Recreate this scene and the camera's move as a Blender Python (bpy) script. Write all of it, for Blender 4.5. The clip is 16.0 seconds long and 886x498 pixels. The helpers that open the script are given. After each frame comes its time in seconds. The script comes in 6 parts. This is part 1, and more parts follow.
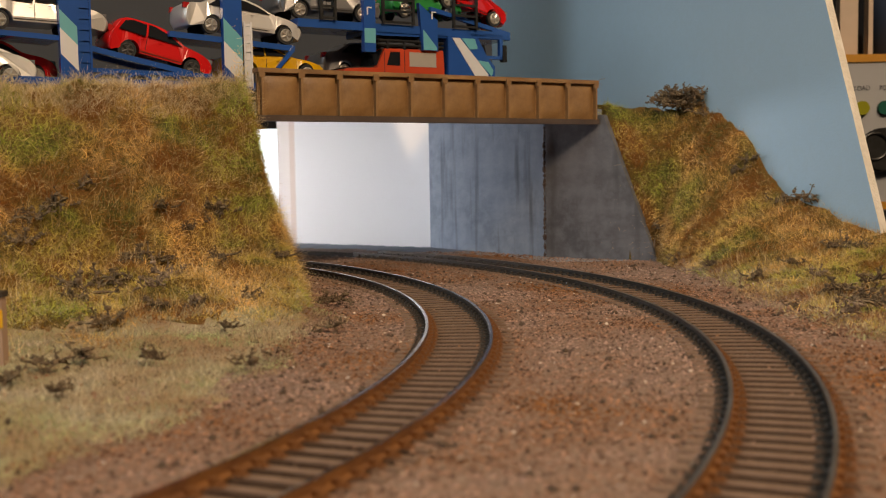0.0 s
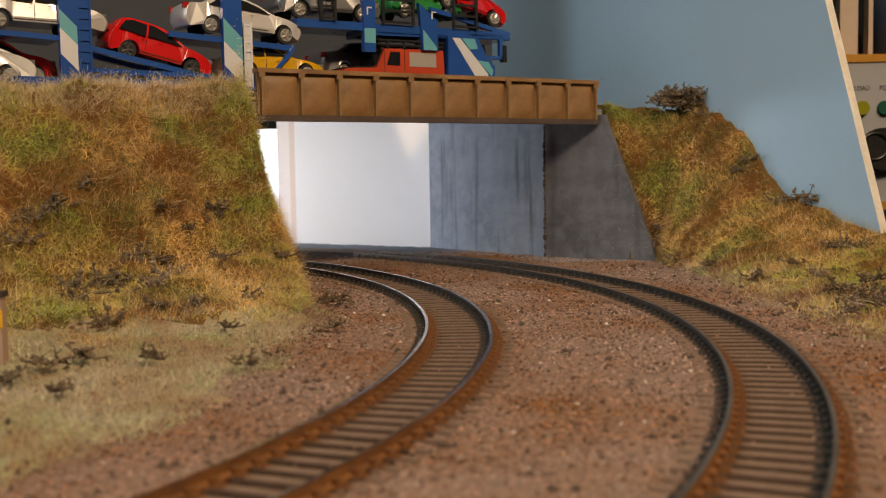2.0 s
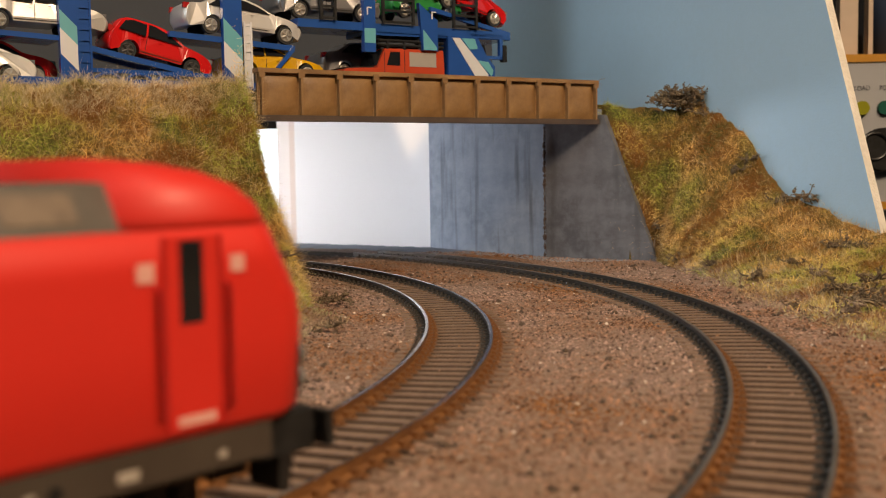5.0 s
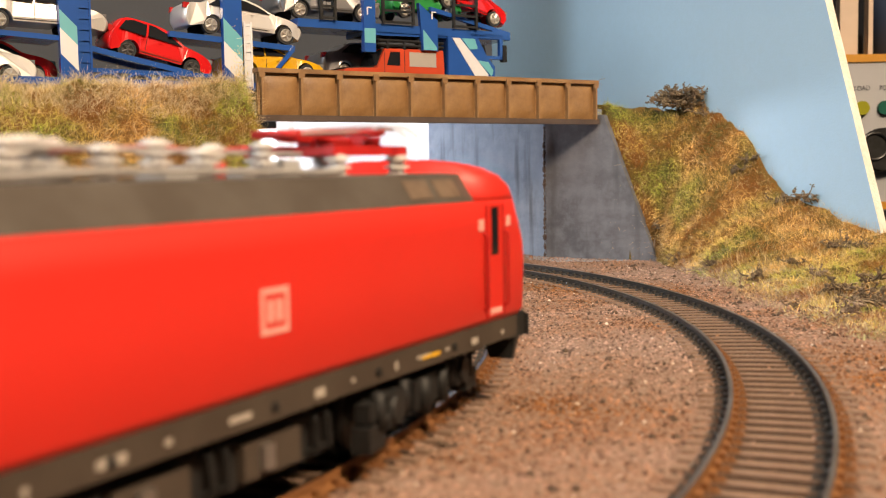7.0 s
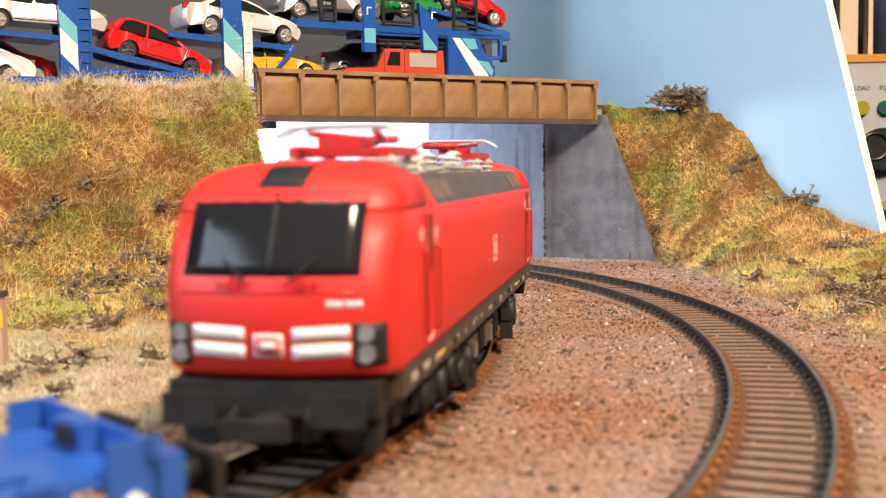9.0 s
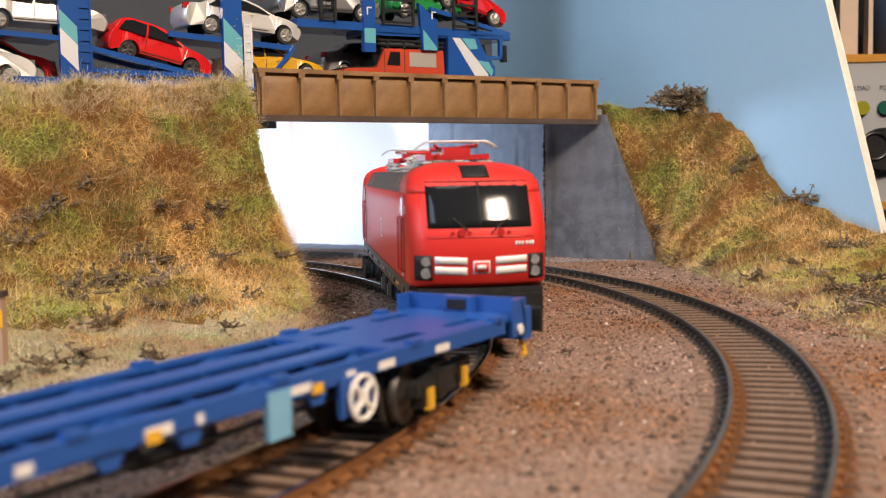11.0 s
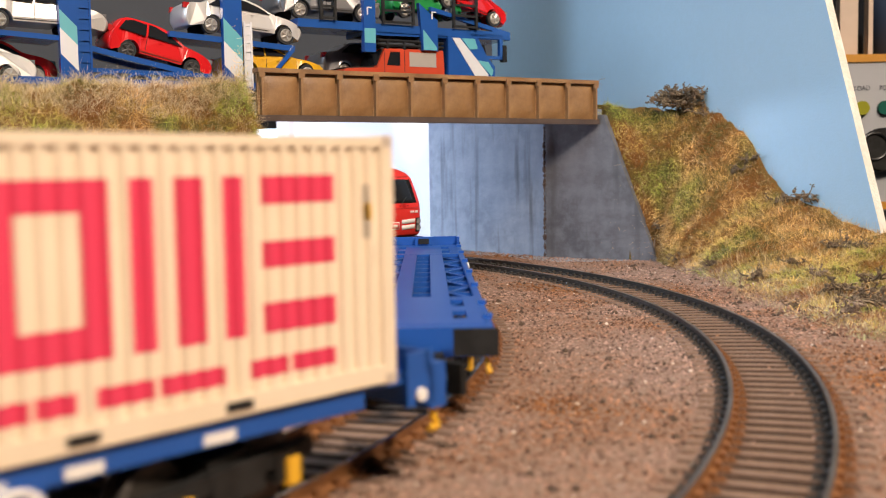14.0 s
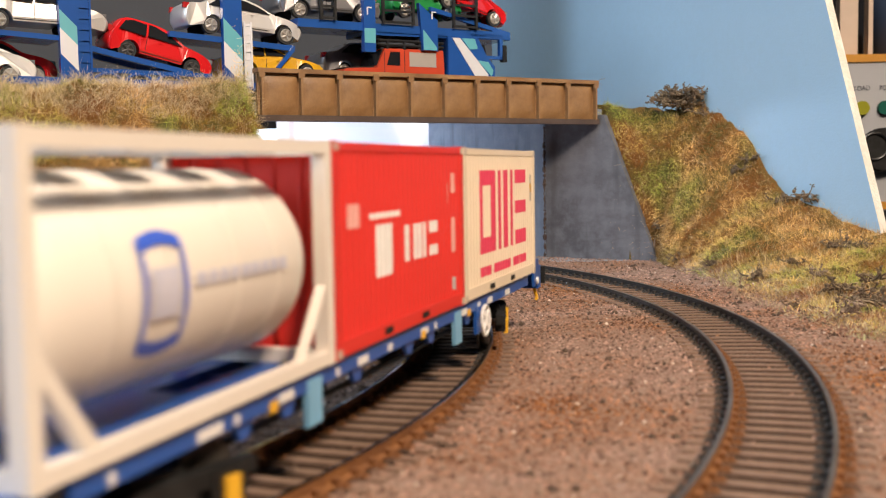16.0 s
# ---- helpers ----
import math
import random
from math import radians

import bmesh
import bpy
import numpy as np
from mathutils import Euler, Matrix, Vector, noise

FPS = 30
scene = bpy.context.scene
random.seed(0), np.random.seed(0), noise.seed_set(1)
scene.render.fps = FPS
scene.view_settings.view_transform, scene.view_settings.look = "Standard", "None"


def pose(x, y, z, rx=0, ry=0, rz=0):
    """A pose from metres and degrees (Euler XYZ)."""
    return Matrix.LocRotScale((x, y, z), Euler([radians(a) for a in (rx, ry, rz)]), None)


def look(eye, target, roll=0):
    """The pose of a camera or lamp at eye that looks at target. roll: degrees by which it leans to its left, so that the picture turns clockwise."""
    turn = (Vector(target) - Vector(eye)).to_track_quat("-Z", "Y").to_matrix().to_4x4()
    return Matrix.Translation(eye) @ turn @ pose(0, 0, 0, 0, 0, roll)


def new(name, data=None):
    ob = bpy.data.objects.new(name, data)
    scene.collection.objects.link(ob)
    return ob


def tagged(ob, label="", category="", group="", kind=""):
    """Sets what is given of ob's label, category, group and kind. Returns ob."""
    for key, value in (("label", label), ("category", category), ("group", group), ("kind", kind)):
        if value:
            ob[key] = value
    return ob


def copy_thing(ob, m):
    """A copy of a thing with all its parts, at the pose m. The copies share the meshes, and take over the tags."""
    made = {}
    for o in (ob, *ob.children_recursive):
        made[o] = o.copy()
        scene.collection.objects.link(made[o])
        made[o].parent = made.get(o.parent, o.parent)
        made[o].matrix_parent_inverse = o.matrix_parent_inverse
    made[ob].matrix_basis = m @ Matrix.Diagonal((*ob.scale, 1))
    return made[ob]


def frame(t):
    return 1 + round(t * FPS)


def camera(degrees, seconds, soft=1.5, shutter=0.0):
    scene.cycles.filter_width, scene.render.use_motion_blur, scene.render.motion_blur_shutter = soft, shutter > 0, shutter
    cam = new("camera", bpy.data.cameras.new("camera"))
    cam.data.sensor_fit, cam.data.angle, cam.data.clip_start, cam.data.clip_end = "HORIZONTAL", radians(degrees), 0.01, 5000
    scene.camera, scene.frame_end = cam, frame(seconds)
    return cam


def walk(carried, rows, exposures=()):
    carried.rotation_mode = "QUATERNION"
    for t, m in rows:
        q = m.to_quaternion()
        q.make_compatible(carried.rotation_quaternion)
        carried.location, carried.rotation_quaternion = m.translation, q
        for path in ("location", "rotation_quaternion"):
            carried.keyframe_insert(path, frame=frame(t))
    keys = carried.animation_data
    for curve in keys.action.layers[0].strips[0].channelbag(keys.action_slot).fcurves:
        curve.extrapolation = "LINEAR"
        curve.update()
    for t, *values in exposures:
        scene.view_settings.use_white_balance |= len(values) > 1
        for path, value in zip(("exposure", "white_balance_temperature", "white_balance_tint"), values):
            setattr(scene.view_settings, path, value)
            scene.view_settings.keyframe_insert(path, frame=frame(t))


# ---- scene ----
# Everything is written in millimetres of the model railway and brought to metres by MM.
MM = 0.001
cam = camera(44.5, 16.0, soft=1.0, shutter=0.35)
cam.data.dof.use_dof = True
cam.data.dof.focus_distance = 0.40
cam.data.dof.aperture_fstop = 29.0
CAM_POSE = pose(0, 0, 42.84 * MM, 85.78, 0, 0) @ pose(0, 0, 0, 0, 0, -0.904)
walk(cam, [(0.0, CAM_POSE), (16.0, CAM_POSE)],
     exposures=[(0.0, -0.17, 7300, 10), (4.1, -0.17, 7300, 10), (6.4, 0.8, 7000, 10), (8.0, 0.95, 6750, 10), (8.6, 1.02, 6500, 10), (9.2, 1.35, 6150, 10),
                (11.3, 0.62, 6000, 10), (13.0, 0.60, 5950, 10), (13.5, 0.86, 5950, 10), (14.0, 0.78, 5950, 10), (14.4, 0.60, 5950, 10), (15.0, 0.50, 5900, 10), (15.5, 0.66, 5900, 10), (16.0, 0.75, 6000, 10)])

# The two curved tracks: centre and radius of each centre line.
TRACK_1 = (-343.4, 294.3, 347.3)
TRACK_2 = (-308.8, 299.5, 384.3)
# ---- light: an added overhead fill over the layout and a window far behind it ----
world = bpy.data.worlds.new("world")
world.use_nodes = True
scene.world = world
wn = world.node_tree.nodes
sky = wn.new("ShaderNodeTexSky")
sky.sky_type, sky.sun_disc = "NISHITA", False
sky.sun_elevation, sky.sun_rotation = radians(35), radians(200)
world.node_tree.links.new(sky.outputs[0], wn["Background"].inputs[0])
wn["Background"].inputs[1].default_value = 0.1


def area(name, eye, target, w, h, power, colour):
    lamp = bpy.data.lights.new(name, "AREA")
    lamp.shape, lamp.size, lamp.size_y, lamp.energy, lamp.color = "RECTANGLE", w, h, power, colour
    ob = new(name, lamp)
    ob.matrix_world = look(eye, target)
    return ob


area("desk_lamp_light", (0.36, -0.24, 0.66), (0.0, 0.40, 0.02), 0.14, 0.14, 8.3, (1.0, 0.77, 0.55))
# soft overhead fill, added to lift the dark parts and the bank top
area("overhead_fill_light", (-0.1, 0.0, 1.40), (0.0, 0.3, 0.0), 0.5, 0.5, 2.6, (1.0, 0.90, 0.80))
area("side_window_light", (-0.95, -0.34, 0.56), (0.05, 0.38, 0.02), 0.8, 0.6, 6.5, (0.74, 0.87, 1.0))
back = area("back_window_light", (-0.30, 0.70, 0.030), (0.0, 0.765, 0.026), 0.16, 0.06, 0.50, (0.86, 0.88, 1.0))
back.data.spread = radians(92)
# ---- materials ----
def mat(name, base, rough=0.6, metal=0.0, spots=None, scale=60.0, amount=0.5, bump=0.0, bscale=400.0,
        coat=0.0, island=0.0, detail=6.0, spec=0.5, second=None, scale2=8.0, glow=0.0, hard=0.0):
    """A node material: base colour mixed with a second colour by noise at two scales, fine relief, varied roughness."""
    m = bpy.data.materials.new(name)
    m.use_nodes = True
    n, l = m.node_tree.nodes, m.node_tree.links
    b = n["Principled BSDF"]
    b.inputs["Roughness"].default_value = rough
    b.inputs["Metallic"].default_value = metal
    b.inputs["Coat Weight"].default_value = coat
    b.inputs["Specular IOR Level"].default_value = spec
    b.inputs["Base Color"].default_value = (*base, 1)
    if glow:
        b.inputs["Emission Color"].default_value = (*base, 1)
        b.inputs["Emission Strength"].default_value = glow
    co = n.new("ShaderNodeTexCoord")
    out = None
    if spots:
        out = n.new("ShaderNodeRGB").outputs[0]
        out.default_value = (*base, 1)
        for colour, sc, am in ((spots, scale, amount), (second, scale2, amount)):
            if colour is None:
                continue
            tx = n.new("ShaderNodeTexNoise")
            tx.inputs["Scale"].default_value, tx.inputs["Detail"].default_value = sc, detail
            tx.inputs["Roughness"].default_value = 0.65
            l.new(co.outputs["Object"], tx.inputs["Vector"])
            rp = n.new("ShaderNodeValToRGB")
            rp.color_ramp.elements[0].position, rp.color_ramp.elements[1].position = 0.42 + hard, 0.62 - hard
            rp.color_ramp.elements[1].color = (am, am, am, 1)
            l.new(tx.outputs["Fac"], rp.inputs["Fac"])
            mx = n.new("ShaderNodeMix")
            mx.data_type = "RGBA"
            l.new(rp.outputs["Color"], mx.inputs["Factor"])
            l.new(out, mx.inputs[6])
            mx.inputs[7].default_value = (*colour, 1)
            out = mx.outputs[2]
    if island:
        if out is None:
            out = n.new("ShaderNodeRGB").outputs[0]
            out.default_value = (*base, 1)
        ge = n.new("ShaderNodeNewGeometry")
        mr = n.new("ShaderNodeMapRange")
        mr.inputs["To Min"].default_value, mr.inputs["To Max"].default_value = 1 - island, 1 + island
        l.new(ge.outputs["Random Per Island"], mr.inputs["Value"])
        hs = n.new("ShaderNodeHueSaturation")
        l.new(mr.outputs["Result"], hs.inputs["Value"])
        l.new(out, hs.inputs["Color"])
        out = hs.outputs["Color"]
    if out is not None:
        l.new(out, b.inputs["Base Color"])
        if glow:
            l.new(out, b.inputs["Emission Color"])
    if bump:
        tx = n.new("ShaderNodeTexNoise")
        tx.inputs["Scale"].default_value, tx.inputs["Detail"].default_value = bscale, 6.0
        l.new(co.outputs["Object"], tx.inputs["Vector"])
        bp = n.new("ShaderNodeBump")
        bp.inputs["Strength"].default_value, bp.inputs["Distance"].default_value = bump, 0.0006
        l.new(tx.outputs["Fac"], bp.inputs["Height"])
        l.new(bp.outputs["Normal"], b.inputs["Normal"])
    return m


M = {}
M["ground"] = mat("ballast_ground", (0.225, 0.145, 0.112), 0.95, spots=(0.165, 0.064, 0.020), scale=14, amount=0.95, second=(0.32, 0.24, 0.19),
                  scale2=700, bump=1.0, bscale=900, spec=0.15)
M["stones"] = mat("ballast_stones", (0.285, 0.190, 0.152), 0.9, spots=(0.215, 0.090, 0.030), scale=14, amount=0.95, island=0.7, spec=0.2)
M["sleeper"] = mat("sleeper_plastic", (0.18, 0.115, 0.080), 0.8, spots=(0.26, 0.175, 0.125), scale=300, amount=0.6, bump=0.3, bscale=1500)
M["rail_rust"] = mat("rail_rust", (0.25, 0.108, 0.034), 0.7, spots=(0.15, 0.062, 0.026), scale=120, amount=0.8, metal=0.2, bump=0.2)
# inner rail sides: the cool window light is put into this grey
M["rail_cool_side"] = mat("rail_cool_side", (0.060, 0.058, 0.055), 0.5, metal=0.4, spots=(0.10, 0.07, 0.045), scale=100, amount=0.6, bump=0.2)
M["rail_steel"] = mat("rail_steel", (0.62, 0.61, 0.60), 0.17, metal=1.0, spots=(0.42, 0.39, 0.36), scale=90, amount=0.5)
M["rail_worn"] = mat("rail_worn", (0.20, 0.175, 0.150), 0.42, metal=0.7, spots=(0.12, 0.085, 0.060), scale=90, amount=0.7)
M["soil"] = mat("bank_soil", (0.17, 0.080, 0.024), 0.95, spots=(0.08, 0.085, 0.025), scale=40, amount=0.9, bump=1.0, bscale=700, spec=0.1)
M["board"] = mat("sky_board", (0.47, 0.68, 0.85), 0.85, spots=(0.42, 0.62, 0.78), scale=9, amount=0.6, bump=0.15, bscale=900, spec=0.2,
                 second=(0.45, 0.65, 0.80), scale2=300)
M["board_edge"] = mat("board_edge", (0.75, 0.70, 0.62), 0.9, spots=(0.6, 0.54, 0.45), scale=150, amount=0.6, bump=0.6, bscale=900)
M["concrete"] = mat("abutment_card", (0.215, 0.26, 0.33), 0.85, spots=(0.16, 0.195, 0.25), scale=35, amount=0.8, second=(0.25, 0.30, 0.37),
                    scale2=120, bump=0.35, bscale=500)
# darker copy of abutment_card: the near wall's shade put into its colour
M["concrete_dirty"] = mat("abutment_card_shaded", (0.125, 0.13, 0.15), 0.85, spots=(0.075, 0.077, 0.09), scale=35, amount=0.8, second=(0.16, 0.168, 0.195),
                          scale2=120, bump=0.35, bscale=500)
# bed colour carries the shade that falls between the sleepers
M["track_bed"] = mat("shaded_track_bed", (0.045, 0.026, 0.017), 0.95, spots=(0.032, 0.019, 0.012), scale=40, amount=0.8, second=(0.085, 0.055, 0.038), scale2=800, bump=1.0, bscale=900, spec=0.1)
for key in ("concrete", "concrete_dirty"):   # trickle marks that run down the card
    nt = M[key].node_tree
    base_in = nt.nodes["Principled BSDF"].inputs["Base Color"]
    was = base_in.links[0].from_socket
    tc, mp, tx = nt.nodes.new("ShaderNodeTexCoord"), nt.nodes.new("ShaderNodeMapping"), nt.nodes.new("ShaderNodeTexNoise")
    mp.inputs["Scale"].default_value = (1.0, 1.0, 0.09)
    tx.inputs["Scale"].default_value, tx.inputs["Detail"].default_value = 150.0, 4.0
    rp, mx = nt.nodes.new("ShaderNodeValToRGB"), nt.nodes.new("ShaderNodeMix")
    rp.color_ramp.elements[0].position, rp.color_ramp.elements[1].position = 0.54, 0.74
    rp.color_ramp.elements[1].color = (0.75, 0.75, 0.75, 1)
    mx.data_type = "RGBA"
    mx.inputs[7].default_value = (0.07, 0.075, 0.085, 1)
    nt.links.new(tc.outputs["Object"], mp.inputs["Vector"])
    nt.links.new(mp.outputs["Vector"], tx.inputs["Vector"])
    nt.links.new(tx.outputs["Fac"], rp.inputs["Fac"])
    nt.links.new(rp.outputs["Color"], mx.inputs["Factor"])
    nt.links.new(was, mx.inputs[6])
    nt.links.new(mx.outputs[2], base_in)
M["girder"] = mat("girder_brown", (0.32, 0.175, 0.066), 0.5, spots=(0.44, 0.27, 0.12), scale=60, amount=0.8, second=(0.15, 0.075, 0.032),
                  scale2=28, bump=0.25, bscale=900)
M["girder_dark"] = mat("girder_dark", (0.07, 0.045, 0.035), 0.6, spots=(0.11, 0.075, 0.055), scale=80, amount=0.6, bump=0.2)
M["red"] = mat("loco_red", (0.62, 0.022, 0.014), 0.52, spots=(0.58, 0.020, 0.013), scale=50, amount=0.4, coat=0.05)
M["dark_grey"] = mat("loco_grey", (0.055, 0.042, 0.033), 0.55, spec=0.25, spots=(0.080, 0.064, 0.05), scale=80, amount=0.5)
M["black"] = mat("black_plastic", (0.012, 0.012, 0.012), 0.55, spec=0.25, spots=(0.03, 0.03, 0.03), scale=200, amount=0.5)
M["blue"] = mat("wagon_blue", (0.018, 0.080, 0.33), 0.34, spots=(0.024, 0.095, 0.37), scale=60, amount=0.5, spec=0.5)
M["cream"] = mat("container_cream", (0.74, 0.63, 0.48), 0.5, spots=(0.69, 0.57, 0.41), scale=40, amount=0.5)
M["container_red"] = mat("container_red", (0.66, 0.03, 0.02), 0.5, spots=(0.60, 0.028, 0.018), scale=40, amount=0.5)
M["magenta"] = mat("print_magenta", (0.64, 0.045, 0.105), 0.5)
M["white"] = mat("white_paint", (0.78, 0.77, 0.74), 0.5, spots=(0.72, 0.71, 0.68), scale=50, amount=0.5)
M["off_white"] = mat("tank_white", (0.76, 0.70, 0.62), 0.4, spots=(0.70, 0.64, 0.56), scale=40, amount=0.5)
M["yellow"] = mat("yellow_paint", (0.75, 0.42, 0.02), 0.45, spots=(0.68, 0.38, 0.02), scale=80, amount=0.5)
M["wall"] = mat("room_wall", (0.78, 0.77, 0.75), 0.9, spots=(0.74, 0.73, 0.71), scale=3, amount=0.5, bump=0.1)
M["room_mid"] = mat("room_mid", (0.30, 0.29, 0.28), 0.9, spots=(0.27, 0.26, 0.25), scale=3, amount=0.5)
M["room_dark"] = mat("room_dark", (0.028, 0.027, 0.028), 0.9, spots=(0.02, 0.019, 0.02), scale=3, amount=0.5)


# ---- mesh tools (millimetres) ----
def box(bm, x0, x1, y0, y1, z0, z1, m=None, mi=0):
    vs = [bm.verts.new((x, y, z)) for z in (z0, z1) for y in (y0, y1) for x in (x0, x1)]
    if m is not None:
        for v in vs:
            v.co = m @ v.co
    for q in ((0, 2, 3, 1), (4, 5, 7, 6), (0, 1, 5, 4), (2, 6, 7, 3), (0, 4, 6, 2), (1, 3, 7, 5)):
        f = bm.faces.new([vs[i] for i in q])
        f.material_index = mi
    return vs


def rod(bm, a, b, r, seg=8, r2=None, mi=0):
    a, b = Vector(a), Vector(b)
    turn = (b - a).to_track_quat("Z", "Y")
    rings = []
    for c, rr in ((a, r), (b, r if r2 is None else r2)):
        rings.append([bm.verts.new(c + turn @ Vector((rr * math.cos(2 * math.pi * k / seg), rr * math.sin(2 * math.pi * k / seg), 0))) for k in range(seg)])
    for k in range(seg):
        f = bm.faces.new((rings[0][k], rings[0][(k + 1) % seg], rings[1][(k + 1) % seg], rings[1][k]))
        f.material_index, f.smooth = mi, seg > 6
    for ring in (rings[0][::-1], rings[1]):
        f = bm.faces.new(ring)
        f.material_index = mi
    return rings


def wire(bm, points, r, seg=6, mi=0):
    for a, b in zip(points, points[1:]):
        rod(bm, a, b, r, seg, mi=mi)


def loft(bm, rings, closed=True, caps=True, mi=0, smooth=True):
    """Joins rings of equal length into a skin."""
    vs = [[bm.verts.new(p) for p in ring] for ring in rings]
    n = len(vs[0])
    for a, b in zip(vs, vs[1:]):
        for k in range(n if closed else n - 1):
            f = bm.faces.new((a[k], a[(k + 1) % n], b[(k + 1) % n], b[k]))
            f.material_index, f.smooth = mi, smooth
    if caps:
        for ring in (vs[0][::-1], vs[-1]):
            f = bm.faces.new(ring)
            f.material_index = mi
    return vs


def bevel(bm, w, seg=2, angle=35):
    es = [e for e in bm.edges if len(e.link_faces) == 2 and e.calc_face_angle(0) > radians(angle)]
    bmesh.ops.bevel(bm, geom=es, offset=w, segments=seg, profile=0.5, affect="EDGES", clamp_overlap=True)


def part(name, bm, material, parent=None, label="", m=None):
    """Links a bmesh in millimetres as one mesh object under parent."""
    bmesh.ops.recalc_face_normals(bm, faces=bm.faces)
    bm.transform(Matrix.Scale(MM, 4))
    me = bpy.data.meshes.new(name)
    bm.to_mesh(me)
    bm.free()
    for k in material if isinstance(material, (list, tuple)) else (material,):
        me.materials.append(M[k])
    ob = new(name, me)
    if parent is not None:
        ob.parent = parent
    if m is not None:
        ob.matrix_basis = m
    if label:
        tagged(ob, label)
    return ob


def bar(name, dims, material, parent=None, label="", m=None, bev=0.0, seg=2):
    bm = bmesh.new()
    box(bm, *dims)
    if bev:
        bevel(bm, bev, seg)
    return part(name, bm, material, parent, label, m)


def thing(name, label, category, m=None, group="", kind=""):
    ob = tagged(new(name), label, category, group, kind)
    ob.empty_display_size = 0.01
    if m is not None:
        ob.matrix_basis = m
    return ob


def mm(x, y, z, rx=0, ry=0, rz=0):
    return pose(x * MM, y * MM, z * MM, rx, ry, rz)


def raw_mesh(name, verts, faces, material, smooth=False):
    me = bpy.data.meshes.new(name)
    me.from_pydata((np.asarray(verts) * MM).tolist(), [], np.asarray(faces).tolist())
    me.materials.append(M[material])
    if smooth:
        me.polygons.foreach_set("use_smooth", [True] * len(me.polygons))
    return new(name, me)


def text(name, body, size, material, parent, m, depth=0.08, stretch=1.0, shear=0.0):
    cu = bpy.data.curves.new(name, "FONT")
    cu.body, cu.size, cu.extrude, cu.align_x, cu.align_y = body, size * MM, depth * MM, "CENTER", "CENTER"
    cu.shear, cu.resolution_u = shear, 3
    tmp = bpy.data.objects.new(name, cu)
    me = bpy.data.meshes.new_from_object(tmp)
    bpy.data.objects.remove(tmp)
    me.transform(Matrix.Diagonal((stretch, 1, 1, 1)))
    me.materials.append(M[material])
    ob = new(name, me)
    ob.parent, ob.matrix_basis = parent, m
    return ob
M["flock"] = mat("ground_flock", (0.38, 0.32, 0.22), 0.95, spots=(0.28, 0.31, 0.14), scale=24, amount=0.9, second=(0.36, 0.23, 0.13), scale2=40, bump=1.0, bscale=800, spec=0.1)
M["grey_board"] = mat("grey_baseboard", (0.24, 0.27, 0.31), 0.9, spots=(0.17, 0.18, 0.20), scale=60, amount=0.7, bump=0.5, bscale=500)

# ---- the land: one sheet with two banks ----
CREST = (-75.0, 446.0)          # where the bridge meets the grassy bank
ALONG = Vector((0.848, 0.530))  # direction of the road over the bridge
TOWARD = Vector((0.530, -0.848))
SKY_A, SKY_B = Vector((131.0, 540.0)), Vector((178.0, 430.0))  # foot line of the painted board


def ramp(x, xs, ys):
    return float(np.interp(x, xs, ys))


def bank_left(x, y):
    v = Vector((x - CREST[0], y - CREST[1]))
    d = v.dot(TOWARD)
    inside = TRACK_1[2] - math.hypot(x - TRACK_1[0], y - TRACK_1[1])
    z = ramp(d, [-400, -102, -84, -8, 4, 30, 58, 76, 104, 134, 172], [-3, -3, 70, 73, 76.5, 48, 16, 7, 2.6, -0.6, -3])
    shift = 2.0 + 0.13 * max(0.0, 446.0 - y)
    side = ramp(inside - shift, [12, 27, 31, 40, 43, 64], [-3, -2.0, 2, 36, 78, 90])
    return max(-3.0, min(z, side))


def bank_right(x, y):
    u = (SKY_B - SKY_A).normalized()
    v = Vector((x, y)) - SKY_A
    k = v.dot(u) / (SKY_B - SKY_A).length
    q = abs(v.x * u.y - v.y * u.x)     # distance in front of the board
    if v.x * u.y - v.y * u.x < 0:
        return -3.0 if q > 12 else bank_right(*(SKY_A + u * v.dot(u) + Vector((u.y, -u.x)) * 0.1))
    if k < -0.7:
        return -3.0
    top = ramp(k, [-0.35, 0.0, 0.08, 0.19, 0.36, 0.52, 0.75, 1.0, 1.5, 2.2], [71, 72, 71, 61, 45, 28, 21, 16, 10, 5])
    edge = ramp(k, [-0.17, 0.04], [70, -3])
    width = ramp(k, [-0.5, -0.16, 0.04, 0.35, 0.745, 1.26, 1.89], [47, 45.5, 31.0, 48, 68, 102, 136])
    w = 1 - q / width
    if w <= 0:
        return -3.0
    e = ramp(k, [0.0, 0.15, 0.45, 1.0], [0.5, 0.6, 0.8, 1.1])
    return edge + (top - edge) * w ** e


def lump(x, y, s):
    return noise.noise((x * s, y * s, 0.3))


def height(x, y):
    z = max(bank_left(x, y), bank_right(x, y))
    up = min(1.0, max(0.0, (z + 3.0) / 8.0))
    for track in (TRACK_1, TRACK_2):   # the dark bed lies just under the tops of the sleepers
        if z < 0 and abs(math.hypot(x - track[0], y - track[1]) - track[2]) < 12.5:
            return -2.72 + 0.06 * lump(x, y, 0.5)
    return z + up * (5.2 * lump(x, y, 0.045) + 3.4 * lump(x, y, 0.12)) + 0.35 * lump(x, y, 0.11) + 0.22 * lump(x, y, 0.5)


def on_flock(x, y):
    inside = TRACK_1[2] - math.hypot(x - TRACK_1[0], y - TRACK_1[1])
    return 120 < y < 440 and inside + 12 * lump(x, y, 0.03) > 44


